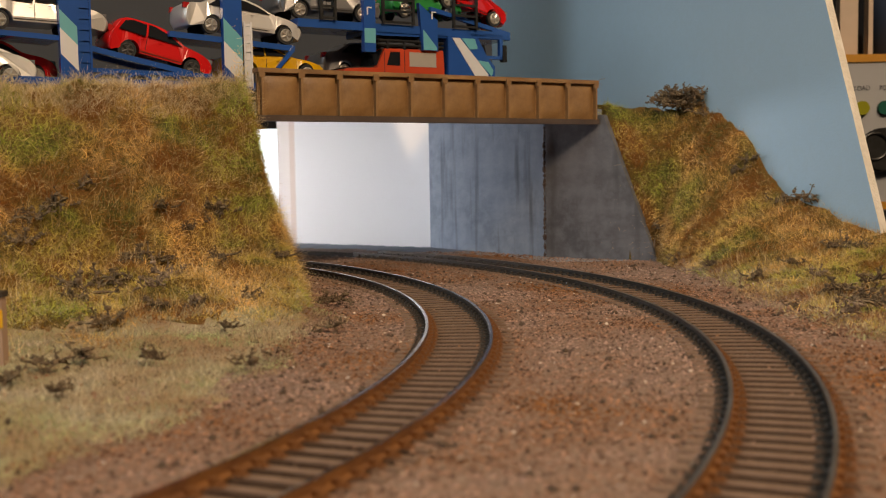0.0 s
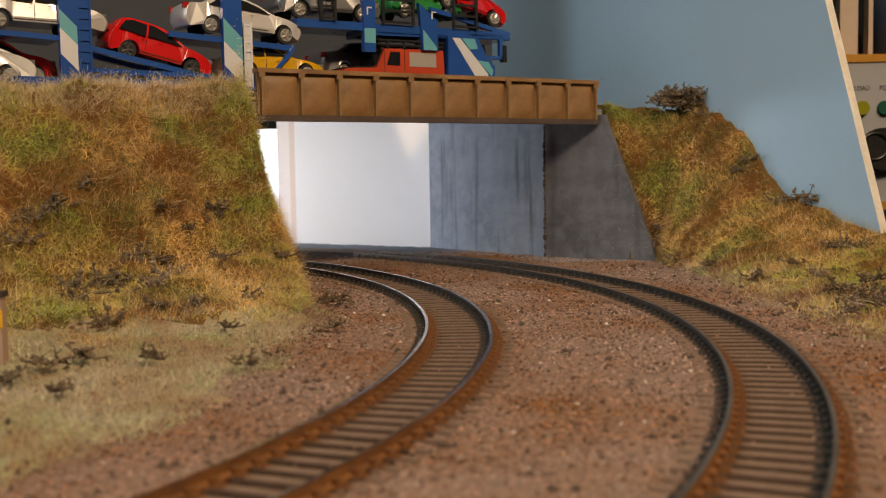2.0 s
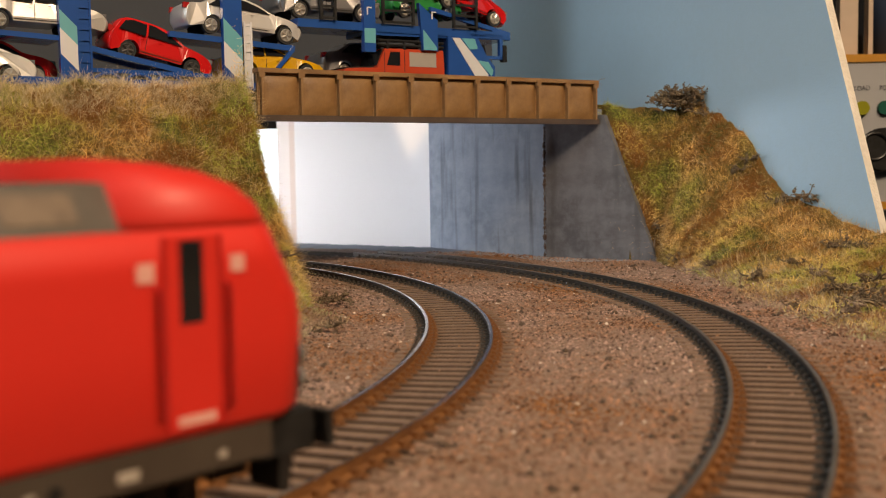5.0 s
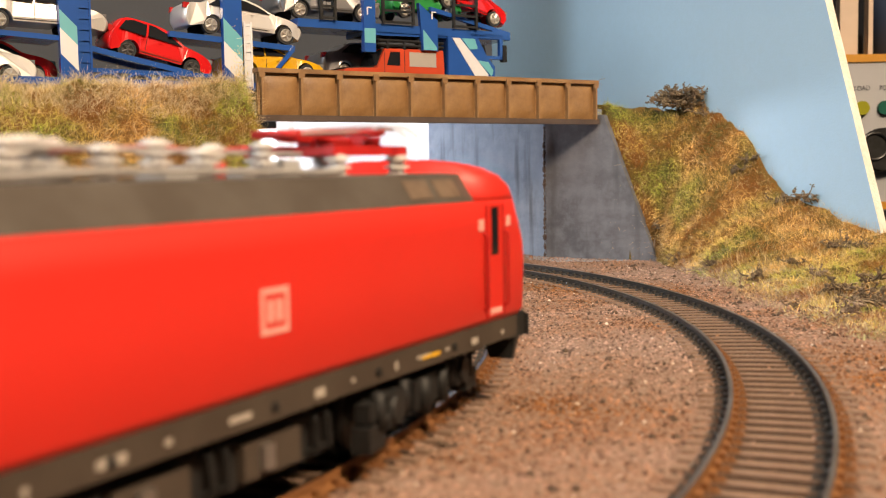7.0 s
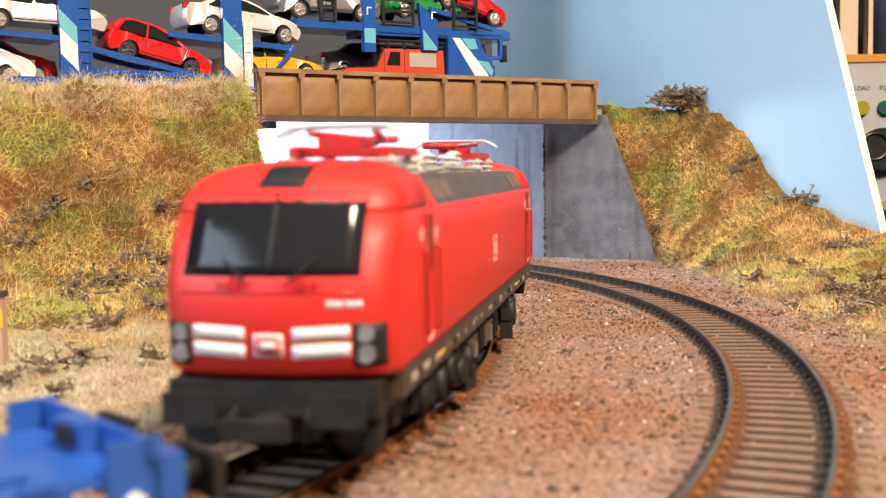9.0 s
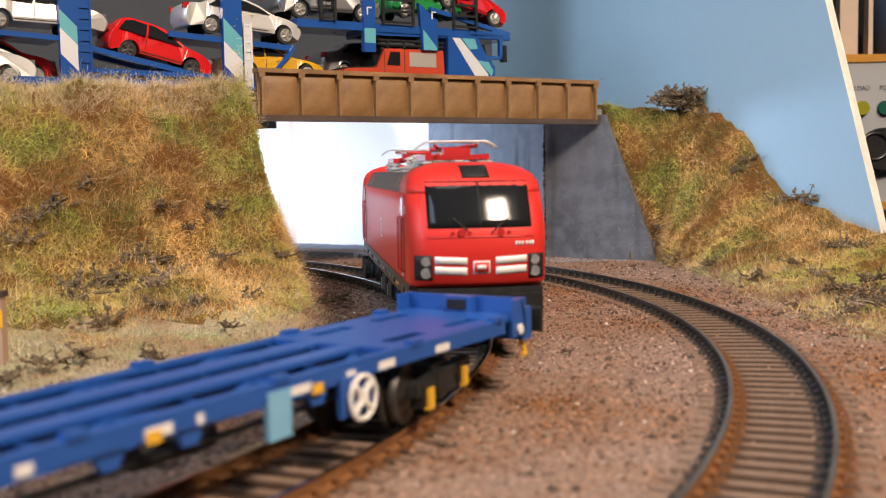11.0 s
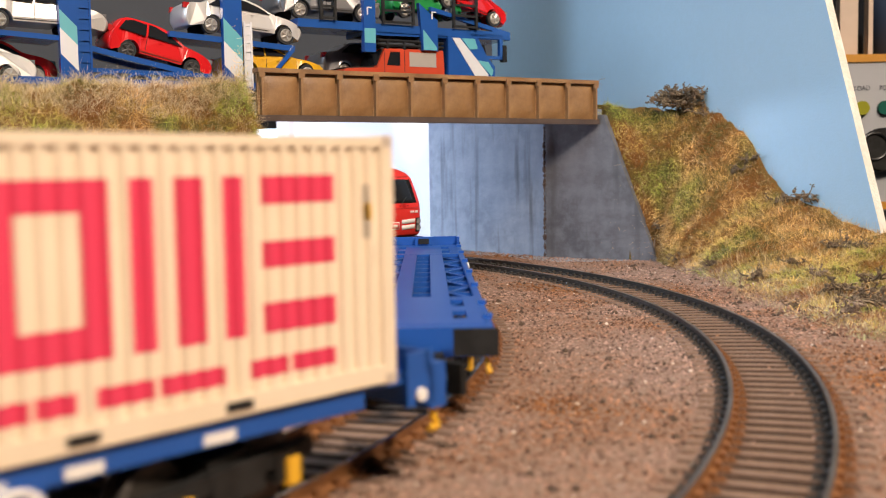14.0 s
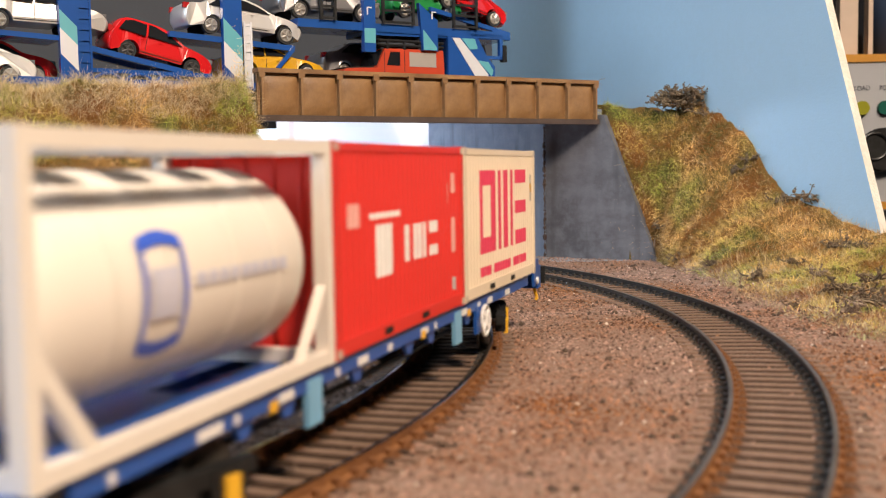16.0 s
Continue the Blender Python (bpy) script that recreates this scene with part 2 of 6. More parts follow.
def make_ground():
    xs = np.concatenate([np.arange(-700, -230, 12), np.arange(-230, 230, 3.0), np.arange(230, 420, 12)])
    ys = np.concatenate([np.arange(-420, 60, 14), np.arange(60, 640, 3.0), np.arange(640, 740, 6)])
    verts, faces = [], []
    for y in ys:
        for x in xs:
            verts.append((x, y, height(x, y)))
    n = len(xs)
    for j in range(len(ys) - 1):
        for i in range(n - 1):
            cx, cy = (xs[i] + xs[i + 1]) / 2, (ys[j] + ys[j + 1]) / 2
            if (cx - SKY_B.x) * 0.92 + (cy - SKY_B.y) * 0.393 > 9 and cy > 200:   # nothing behind the painted board
                continue
            if (cx + 7.3) * 60 + (cy - 636.5) * 89 > 0 and cx < 60:   # cut edge of the baseboard
                continue
            faces.append((j * n + i, j * n + i + 1, (j + 1) * n + i + 1, (j + 1) * n + i))
    ob = raw_mesh("ground", verts, faces, "ground", True)
    ob.data.materials.append(M["soil"])
    ob.data.materials.append(M["grey_board"])
    ob.data.materials.append(M["flock"])
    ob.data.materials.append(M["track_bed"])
    for f in ob.data.polygons:
        c = f.center / MM
        apron = 2.0 + 4.0 * noise.noise((c.x * 0.08, c.y * 0.08, 4.0))
        if c.z > 0.3:
            f.material_index = 1 if c.z > apron or c.y > 460 else 3
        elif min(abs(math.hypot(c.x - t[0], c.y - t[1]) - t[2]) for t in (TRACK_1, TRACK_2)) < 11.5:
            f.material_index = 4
        elif on_flock(c.x, c.y):
            f.material_index = 3
        elif c.y > 525 and min((52 - c.x) * 0.81 + (555 - c.y) * 0.59 - 12, (-7.3 - c.x) * 0.556 + (636.5 - c.y) * 0.83 - 34) < 9 * noise.noise((c.x * 0.05, c.y * 0.05, 2.0)):
            f.material_index = 2
    tagged(ob, "brown gravel baseboard with two grassy railway banks", "ground", kind="structure")
    return ob


ground = make_ground()


# ---- track ----
def arc(track, r, a):
    return track[0] + r * math.cos(a), track[1] + r * math.sin(a)


RAIL_PROFILE = [(-1.1, -2.5), (-1.1, -2.1), (-0.25, -1.8), (-0.25, -0.9), (-0.45, -0.7), (-0.45, -0.08), (-0.37, 0.0),
                (0.37, 0.0), (0.45, -0.08), (0.45, -0.7), (0.25, -0.9), (0.25, -1.8), (1.1, -2.1), (1.1, -2.5)]


def make_track(track, a0, a1, label, top):
    root = thing("railway_track", label, "railway track", group="curved railway tracks")
    steps = int((a1 - a0) / 0.012)
    for r in (track[2] - 8.65, track[2] + 8.65):
        bm = bmesh.new()
        rings = []
        for k in range(steps + 1):
            a = a0 + (a1 - a0) * k / steps
            rings.append([(*arc(track, r + px, a), pz) for px, pz in RAIL_PROFILE])
        vs = loft(bm, rings, smooth=False)
        for f in bm.faces:
            c = f.calc_center_median()
            if min(v.co.z for v in f.verts) > -0.09:
                f.material_index = 1
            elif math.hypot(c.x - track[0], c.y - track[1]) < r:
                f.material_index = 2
        part("rail", bm, ["rail_rust", top, "rail_cool_side"], root)
    bm = bmesh.new()
    box(bm, -14.6, 14.6, -1.1, 1.1, -4.6, -2.45)
    bevel(bm, 0.2, 1)
    for s in (-1, 1):
        for e in (-1, 1):
            # chair sides towards the curve's centre take the cool-lit grey as well
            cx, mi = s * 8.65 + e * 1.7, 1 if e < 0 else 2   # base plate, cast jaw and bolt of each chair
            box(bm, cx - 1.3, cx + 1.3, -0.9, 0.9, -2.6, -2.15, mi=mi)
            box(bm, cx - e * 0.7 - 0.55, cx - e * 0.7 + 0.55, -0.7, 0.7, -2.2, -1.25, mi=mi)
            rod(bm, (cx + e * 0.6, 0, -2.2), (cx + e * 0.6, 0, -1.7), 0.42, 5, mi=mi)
    first = part("sleeper", bm, ["sleeper", "rail_cool_side", "rail_rust"], root)
    pitch = 5.7 / track[2]
    n = int((a1 - a0) / pitch)
    rnd = random.Random(4)
    for k in range(n):
        a = a0 + pitch * (k + 0.5)
        ob = first if k == 0 else new("sleeper", first.data)
        ob.parent = root
        x, y = arc(track, track[2], a)
        ob.matrix_basis = mm(x, y, rnd.uniform(-0.06, 0.06), 0, 0, math.degrees(a) + rnd.uniform(-0.7, 0.7))
    return root


make_track(TRACK_1, -1.45, 0.95, "curved railway track with polished rails and brown sleepers", "rail_steel")
make_track(TRACK_2, -1.0, 0.80, "outer curved railway track with dull rusty rails and brown sleepers", "rail_worn")


# ---- bridge ----
BRIDGE = mm(-74.5, 444.0, 0, 0, 0, math.degrees(math.atan2(94, 150.5)))
SPAN = 177.5


def make_bridge():
    root = thing("girder_bridge", "weathered brown plate girder bridge between two grassy banks", "bridge", BRIDGE)
    bar("web", (0, SPAN, 0.0, 1.6, 65.5, 83.5), "girder", root)
    bar("top_flange", (-0.6, SPAN + 0.6, -2.4, 3.2, 83.2, 85.0), "girder", root, bev=0.3)
    bar("bottom_flange", (-0.6, SPAN + 0.6, -2.6, 3.2, 63.6, 66.0), "girder_dark", root, bev=0.3)
    bay = (SPAN - 2.4) / 10
    panel = None
    for k in range(10):
        if panel is None:
            bm = bmesh.new()
            n = 8
            grid = []
            for j in range(n + 1):
                row = []
                for i in range(n + 1):
                    u, v = i / n, j / n
                    bulge = (1 - (2 * u - 1) ** 4) * (1 - (2 * v - 1) ** 4)
                    row.append((0.5 + u * (bay - 1.0), -0.05 - 1.7 * bulge, 66.2 + v * 16.8))
                grid.append(row)
            loft(bm, grid, closed=False, caps=False)
            panel = part("web_panel", bm, "girder", root)
            ob = panel
        else:
            ob = new("web_panel", panel.data)
            ob.parent = root
        ob.matrix_basis = mm(1.2 + k * bay, 0, 0)
    first = None
    for k in range(11):
        x = 1.2 + k * (SPAN - 2.4) / 10
        bm = bmesh.new()
        box(bm, -0.45, 0.45, -2.8, 0.1, 66.0, 83.2)
        box(bm, -1.3, 1.3, -2.9, -1.6, 81.2, 84.0)
        box(bm, -0.8, 0.8, -0.45, 0.1, 66.0, 83.2)
        ob = part("stiffener", bm, "girder", root) if first is None else new("stiffener", first.data)
        first = first or ob
        ob.parent = root
        ob.matrix_basis = mm(x, 0, 0)
    bar("deck", (-30, SPAN + 30, 3.2, 84.0, 68.4, 71.5), "concrete", root)
    bar("rear_girder", (0, SPAN, 84.0, 86.0, 68.4, 85.0), "girder", root)
    return root


make_bridge()


def wall_between(name, a, b, z0, z1, thick, material, label, category):
    a, b = Vector(a), Vector(b)
    ob = bar(name, (0, (b - a).length, 0, thick, z0, z1), material, None, label,
             mm(a.x, a.y, 0, 0, 0, math.degrees(math.atan2(b.y - a.y, b.x - a.x))), bev=0.3)
    return tagged(ob, label, category, kind="structure")


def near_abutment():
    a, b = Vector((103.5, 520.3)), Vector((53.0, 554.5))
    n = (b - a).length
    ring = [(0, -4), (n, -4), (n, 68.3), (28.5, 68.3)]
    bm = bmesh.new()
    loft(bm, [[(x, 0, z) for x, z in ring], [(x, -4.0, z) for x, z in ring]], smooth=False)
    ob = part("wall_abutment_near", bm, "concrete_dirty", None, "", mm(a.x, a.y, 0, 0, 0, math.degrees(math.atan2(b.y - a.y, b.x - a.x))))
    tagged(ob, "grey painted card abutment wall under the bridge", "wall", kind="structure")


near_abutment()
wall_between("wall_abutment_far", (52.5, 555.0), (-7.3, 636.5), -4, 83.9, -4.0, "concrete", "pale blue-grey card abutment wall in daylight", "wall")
# unseen wall behind the abutment, added so no back light reaches the sky board
wall_between("wall_light_block", (-2.5, 640.5), (-2.0, 799.0), -300, 84, -4.0, "concrete", "added plain grey card wall that blocks the back light", "wall")
wall_between("wall_abutment_left", (-84.0, 452.0), (-150.0, 545.0), -4, 68.3, 4.0, "concrete", "grey card abutment wall beside the bank", "wall")


def abutment_joint():
    """Crumbling dark filler in the corner between the two abutment walls."""
    rnd = random.Random(17)
    bm = bmesh.new()
    rings, z = [], -3.5
    while z < 64:
        w = max(0.12, rnd.gauss(0.45, 0.35))
        c = Vector((52.2 + rnd.gauss(0, 0.15), 553.6 + rnd.gauss(0, 0.15)))
        rings.append([(c.x + w * math.cos(k * 1.0472), c.y + w * math.sin(k * 1.0472), z) for k in range(6)])
        z += rnd.uniform(0.5, 1.4)
    loft(bm, rings, smooth=False)
    tagged(part("trim_joint", bm, "girder_dark"), "crumbling dark filler in the wall joint", "trim", kind="structure")


abutment_joint()


def sky_board():
    u = (SKY_A - SKY_B).normalized()
    ang = math.degrees(math.atan2(u.y, u.x))
    bm = bmesh.new()
    ring = [(-1.5, -4.0), (432, -4.0), (432, 300.0), (101.0, 300.0)]
    loft(bm, [[(x, 0, z) for x, z in ring], [(x, -4.0, z) for x, z in ring]], smooth=False)
    for f in bm.faces:
        if f.calc_center_median().x < 60 and abs(f.normal.y) < 0.5:
            f.material_index = 1
    ob = part("backdrop_board", bm, ["board", "board_edge"], None, "", mm(SKY_B.x, SKY_B.y, 0, 0, 0, ang))
    return tagged(ob, "light blue painted sky board with a cream cut edge", "backdrop", kind="structure")


sky_board()

# ---- the room round the layout ----
def room_box(name, dims, material, label, category):
    return tagged(bar(name, dims, material), label, category, kind="structure")


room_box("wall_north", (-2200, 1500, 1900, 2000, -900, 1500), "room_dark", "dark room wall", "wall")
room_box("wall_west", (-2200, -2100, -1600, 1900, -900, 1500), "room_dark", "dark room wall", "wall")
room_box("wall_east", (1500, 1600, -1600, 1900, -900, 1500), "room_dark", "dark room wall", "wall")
room_box("wall_south", (-2200, 1600, -1700, -1600, -900, 1500), "room_mid", "plain grey room wall", "wall")
room_box("floor", (-2200, 1600, -1700, 2000, -960, -900), "room_dark", "dark room floor", "floor")
room_box("ceiling", (-2200, 1600, -1700, 2000, 1500, 1560), "room_mid", "plain grey ceiling", "ceiling")


def make_cupboard():
    root = thing("cupboard", "tall white cupboard side with brown edge strips behind the layout", "cupboard")
    bar("side_panel", (-108, 60, 800, 812, -300, 100), "wall", root, bev=0.6)
    bar("frame", (-121, -112, 801.0, 812, -300, 100), "strip_pale", root, "pale wooden edge strip", bev=0.6)
    bar("frame", (-112, -108, 800.6, 812, -300, 100), "strip_brown", root, "pale brown edge strip", bev=0.4)
    bar("base", (-121, 40, 800, 900, -900, -300), "wall", root)
    return root


M["wood_pale"] = mat("wood_pale", (0.62, 0.50, 0.40), 0.6, spots=(0.54, 0.42, 0.32), scale=30, amount=0.6)
M["strip_pale"] = mat("strip_pale", (0.76, 0.70, 0.65), 0.6, spots=(0.72, 0.65, 0.59), scale=30, amount=0.6)
M["strip_brown"] = mat("strip_brown", (0.66, 0.55, 0.47), 0.6, spots=(0.6, 0.49, 0.41), scale=30, amount=0.6)
M["wood_brown"] = mat("wood_brown", (0.42, 0.28, 0.20), 0.6, spots=(0.34, 0.22, 0.15), scale=30, amount=0.6)
make_cupboard()


def make_added_boards():
    road = mm(-74.5, 444.0, 0, 0, 0, math.degrees(math.atan2(94, 150.5)))
    # unseen board, added to keep the back light off the sky board
    ob = bar("light_block_board", (-300, 218, 90.5, 330, 84, 88), "room_dark", None, "", road)
    tagged(ob, "added dark board behind the road that blocks the back light", "shelf", kind="structure")
    # added board: its dark colour stands for the shaded background behind the transporter
    ob = bar("backdrop_shade", (-320, 176, 86.3, 90.2, 71.6, 330), "rear_board", None, "", road)
    tagged(ob, "added dark blue-grey board for the shaded background behind the road", "backdrop", kind="structure")


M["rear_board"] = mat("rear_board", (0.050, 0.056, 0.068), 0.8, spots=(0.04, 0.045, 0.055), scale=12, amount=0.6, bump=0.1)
make_added_boards()
M["daylight"] = mat("daylight", (0.80, 0.92, 1.0), 0.5, spots=(0.74, 0.86, 0.96), scale=4, amount=0.5, glow=1.6)
tagged(bar("window_1", (-330, -121.5, 850, 853, -60, 76), "daylight"), "bright daylit window pane behind the layout", "window", kind="structure")
# ---- grass, gravel and twigs ----
def grass_mat(name, straw, green, brown):
    m = mat(name, straw, 0.75, spots=green, scale=20, amount=1.0, second=brown, scale2=42, island=0.6, hard=0.02, spec=0.25, detail=3.0)
    return m


M["grass"] = grass_mat("static_grass", (0.88, 0.57, 0.20), (0.44, 0.48, 0.09), (0.27, 0.105, 0.022))
M["grass_low"] = grass_mat("low_grass", (0.55, 0.47, 0.34), (0.40, 0.45, 0.22), (0.33, 0.22, 0.13))
M["grass_pale"] = mat("pale_grass", (0.80, 0.60, 0.32), 0.38, island=0.35, spots=(0.60, 0.42, 0.16), scale=40, amount=0.8, spec=0.6)
M["grass_fuzz"] = mat("crest_fuzz", (0.88, 0.74, 0.50), 0.5, island=0.3, spots=(0.66, 0.50, 0.26), scale=40, amount=0.8, spec=0.5)
M["twig"] = mat("dried_twig", (0.135, 0.090, 0.052), 0.9, spots=(0.19, 0.15, 0.09), scale=200, amount=0.7, island=0.35)
M["twig_pale"] = mat("pale_twig", (0.26, 0.19, 0.13), 0.9, spots=(0.16, 0.11, 0.07), scale=200, amount=0.7, island=0.35)

rng = np.random.default_rng(8)


GX, GY = np.arange(-240, 242, 2.0), np.arange(90, 642, 2.0)
GRID = np.array([[height(x, y) for x in GX] for y in GY])


def heights(xy):
    """Heights of the land by interpolation in a fine grid."""
    u = np.clip((xy[:, 0] - GX[0]) / 2.0, 0, len(GX) - 1.001)
    v = np.clip((xy[:, 1] - GY[0]) / 2.0, 0, len(GY) - 1.001)
    i, j = u.astype(int), v.astype(int)
    a, b = u - i, v - j
    return (GRID[j, i] * (1 - a) + GRID[j, i + 1] * a) * (1 - b) + (GRID[j + 1, i] * (1 - a) + GRID[j + 1, i + 1] * a) * b


def blades(name, n, area_xy, lo, hi, width, keep, upright, material, label):
    """n fine blades scattered over a rectangle where keep(x, y, z) allows."""
    x0, x1, y0, y1 = area_xy
    xy = np.c_[rng.uniform(x0, x1, n), rng.uniform(y0, y1, n)]
    z = heights(xy)
    ok = keep(xy[:, 0], xy[:, 1], z)
    xy, z = xy[ok], z[ok]
    e = 1.5
    gx = (heights(xy + [e, 0]) - z) / e
    gy = (heights(xy + [0, e]) - z) / e
    # steep slopes carry more blades: repeat them
    rep = np.clip(np.round(np.sqrt(1 + gx ** 2 + gy ** 2)), 1, 5).astype(int)
    idx = np.repeat(np.arange(len(xy)), rep)
    jit = rng.normal(0, 0.8, (len(idx), 2))
    base = np.c_[xy[idx] + jit, z[idx] + gx[idx] * jit[:, 0] + gy[idx] * jit[:, 1] - 0.3]
    nrm = np.c_[-gx[idx], -gy[idx], np.ones(len(idx))]
    nrm /= np.linalg.norm(nrm, axis=1)[:, None]
    nrm[:, 2] += 0.25
    d = rng.normal(0, 1, (len(idx), 3))
    d /= np.linalg.norm(d, axis=1)[:, None]
    d = d * (1 - upright) + nrm * upright
    d /= np.linalg.norm(d, axis=1)[:, None]
    ln = rng.uniform(lo, hi, len(idx))[:, None]
    side = np.cross(d, rng.normal(0, 1, (len(idx), 3)))
    side /= np.linalg.norm(side, axis=1)[:, None]
    side *= width * rng.uniform(0.6, 1.3, len(idx))[:, None]
    bend = rng.normal(0, 0.22, (len(idx), 3)) * ln
    mid, tip = base + d * ln * 0.55, base + d * ln + bend
    v = np.stack([base - side, base + side, mid + side * 0.8, mid - side * 0.8, tip], 1).reshape(-1, 3)
    k = np.arange(len(idx))[:, None] * 5
    f = np.concatenate([k + [0, 1, 2], k + [0, 2, 3], k + [3, 2, 4]])
    return tagged(raw_mesh(name, v, f, material), label, "grass", kind="stuff")


def off_board(x, y):
    return (x - SKY_B.x) * 0.92 + (y - SKY_B.y) * 0.393 < -1.0


def inside_1(x, y):
    return TRACK_1[2] - np.hypot(x - TRACK_1[0], y - TRACK_1[1])


def outside_2(x, y):
    return np.hypot(x - TRACK_2[0], y - TRACK_2[1]) - TRACK_2[2]


def patch(x, y, s, seed=0.0):
    return np.array([noise.noise((a * s, b * s, seed)) for a, b in zip(x, y)])


def not_road(x, y):
    d = (x - CREST[0]) * TOWARD.x + (y - CREST[1]) * TOWARD.y
    return d > -10


def on_left_bank(x, y, z):
    thin = 0.2 + 7.0 * rng.random(len(x)) ** 2.2 + 3.0 * patch(x, y, 0.05, 5.0)   # the foot of the bank is sparse
    return (z > thin) & not_road(x, y) & (inside_1(x, y) > 20)


def on_left_flat(x, y, z):
    w = inside_1(x, y) + 9 * patch(x, y, 0.035, 3.0)
    return (z <= 12.0 * rng.random(len(x))) & (w > 38) & (patch(x, y, 0.05, 7.0) > -0.55)


def on_right_bank(x, y, z):
    return (z > -2.1 + 5.0 * rng.random(len(x)) ** 2) & off_board(x, y) & (outside_2(x, y) + 5 * patch(x, y, 0.06, 1.0) > 22) & (y < 546)


LEFT, RIGHT = (-235, -35, 235, 480), (70, 195, 255, 552)
blades("bank_grass", 215000, LEFT, 1.5, 4.6, 0.072, on_left_bank, 0.26, "grass", "matted golden and green grass on the bank")
blades("bank_grass", 120000, RIGHT, 1.5, 4.4, 0.075, on_right_bank, 0.26, "grass", "matted golden and green grass on the slope")
blades("straw", 30000, LEFT, 3.0, 8.5, 0.05, on_left_bank, 0.42, "grass_pale", "long pale straw stalks among the grass")
blades("straw", 14000, RIGHT, 3.0, 7.5, 0.05, on_right_bank, 0.42, "grass_pale", "long pale straw stalks among the grass")
def on_crest(x, y, z):
    d = (x - CREST[0]) * TOWARD.x + (y - CREST[1]) * TOWARD.y
    return (d > -9) & (d < 12) & (z > 60) & (inside_1(x, y) > 36)


blades("straw", 80000, LEFT, 3.5, 8.5, 0.055, on_crest, 0.5, "grass_fuzz", "pale fuzzy straw fringe along the bank top")
blades("low_grass", 150000, (-190, -20, 120, 440), 0.8, 3.0, 0.07, on_left_flat, 0.38, "grass_low", "short pale green and straw flock beside the track")


def on_right_low(x, y, z):
    return (z > -2.4) & (z < 4.0 + 12.0 * patch(x, y, 0.03, 2.0)) & off_board(x, y) & (outside_2(x, y) + 5 * patch(x, y, 0.06, 1.0) > 26) & (y < 500)


blades("low_grass", 50000, RIGHT, 0.8, 3.0, 0.08, on_right_low, 0.4, "grass_low", "short pale green and straw flock at the slope's foot")


def scatter_stones(n, x0, x1, y0, y1, lo, hi, label, material="stones"):
    xy = np.c_[rng.uniform(x0, x1, n), rng.uniform(y0, y1, n)]
    near = np.abs(inside_1(xy[:, 0], xy[:, 1])) < 10.5
    near |= np.abs(outside_2(xy[:, 0], xy[:, 1])) < 10.5
    z = heights(xy)
    flocky = (inside_1(xy[:, 0], xy[:, 1]) + 9 * patch(xy[:, 0], xy[:, 1], 0.035, 3.0) > 44) & (rng.random(n) < 0.93)
    ok = (z < 0.5) & ~flocky & ~(near & (rng.random(n) < 0.97))
    near = near[ok]
    xy, z = xy[ok], z[ok]
    m = len(xy)
    r = lo * (hi / lo) ** (rng.random(m) ** 2.2)
    r = np.where(near, np.minimum(r, 0.4), r)
    unit = np.array([(1, 0, 0), (-0.9, 0.2, 0), (0, 1, 0.1), (0.1, -1, 0), (0, 0.1, 0.8), (0, 0, -0.8)])
    q = unit[None] * r[:, None, None] * rng.uniform(0.6, 1.25, (m, 6, 1))
    a = rng.uniform(0, 6.28, m)
    c, s = np.cos(a)[:, None], np.sin(a)[:, None]
    v = np.stack([q[..., 0] * c - q[..., 1] * s, q[..., 0] * s + q[..., 1] * c, q[..., 2]], -1)
    v[..., 0] += xy[:, 0:1]
    v[..., 1] += xy[:, 1:2]
    v[..., 2] += (z + r * 0.25 - 0.05)[:, None]
    tri = np.array([(0, 2, 4), (2, 1, 4), (1, 3, 4), (3, 0, 4), (2, 0, 5), (1, 2, 5), (3, 1, 5), (0, 3, 5)])
    f = (np.arange(m)[:, None, None] * 6 + tri[None]).reshape(-1, 3)
    tagged(raw_mesh("gravel", v.reshape(-1, 3), f, material), label, "gravel", kind="stuff")


scatter_stones(120000, -110, 150, 95, 400, 0.17, 0.70, "loose reddish brown ballast gravel between the tracks")
scatter_stones(24000, -90, 130, 380, 600, 0.25, 0.7, "loose reddish brown ballast gravel under the bridge")
M["stones_pale"] = mat("pale_chips", (0.62, 0.52, 0.44), 0.8, spots=(0.5, 0.38, 0.28), scale=200, amount=0.7, island=0.3)
M["stones_dark"] = mat("dark_chips", (0.07, 0.045, 0.03), 0.8, spots=(0.1, 0.06, 0.035), scale=200, amount=0.7, island=0.3)
scatter_stones(1000, -110, 150, 95, 500, 0.25, 0.8, "scattered pale stone chips on the ballast", "stones_pale")
scatter_stones(2600, -110, 150, 95, 500, 0.3, 1.3, "scattered dark brown stone chips on the ballast", "stones_dark")


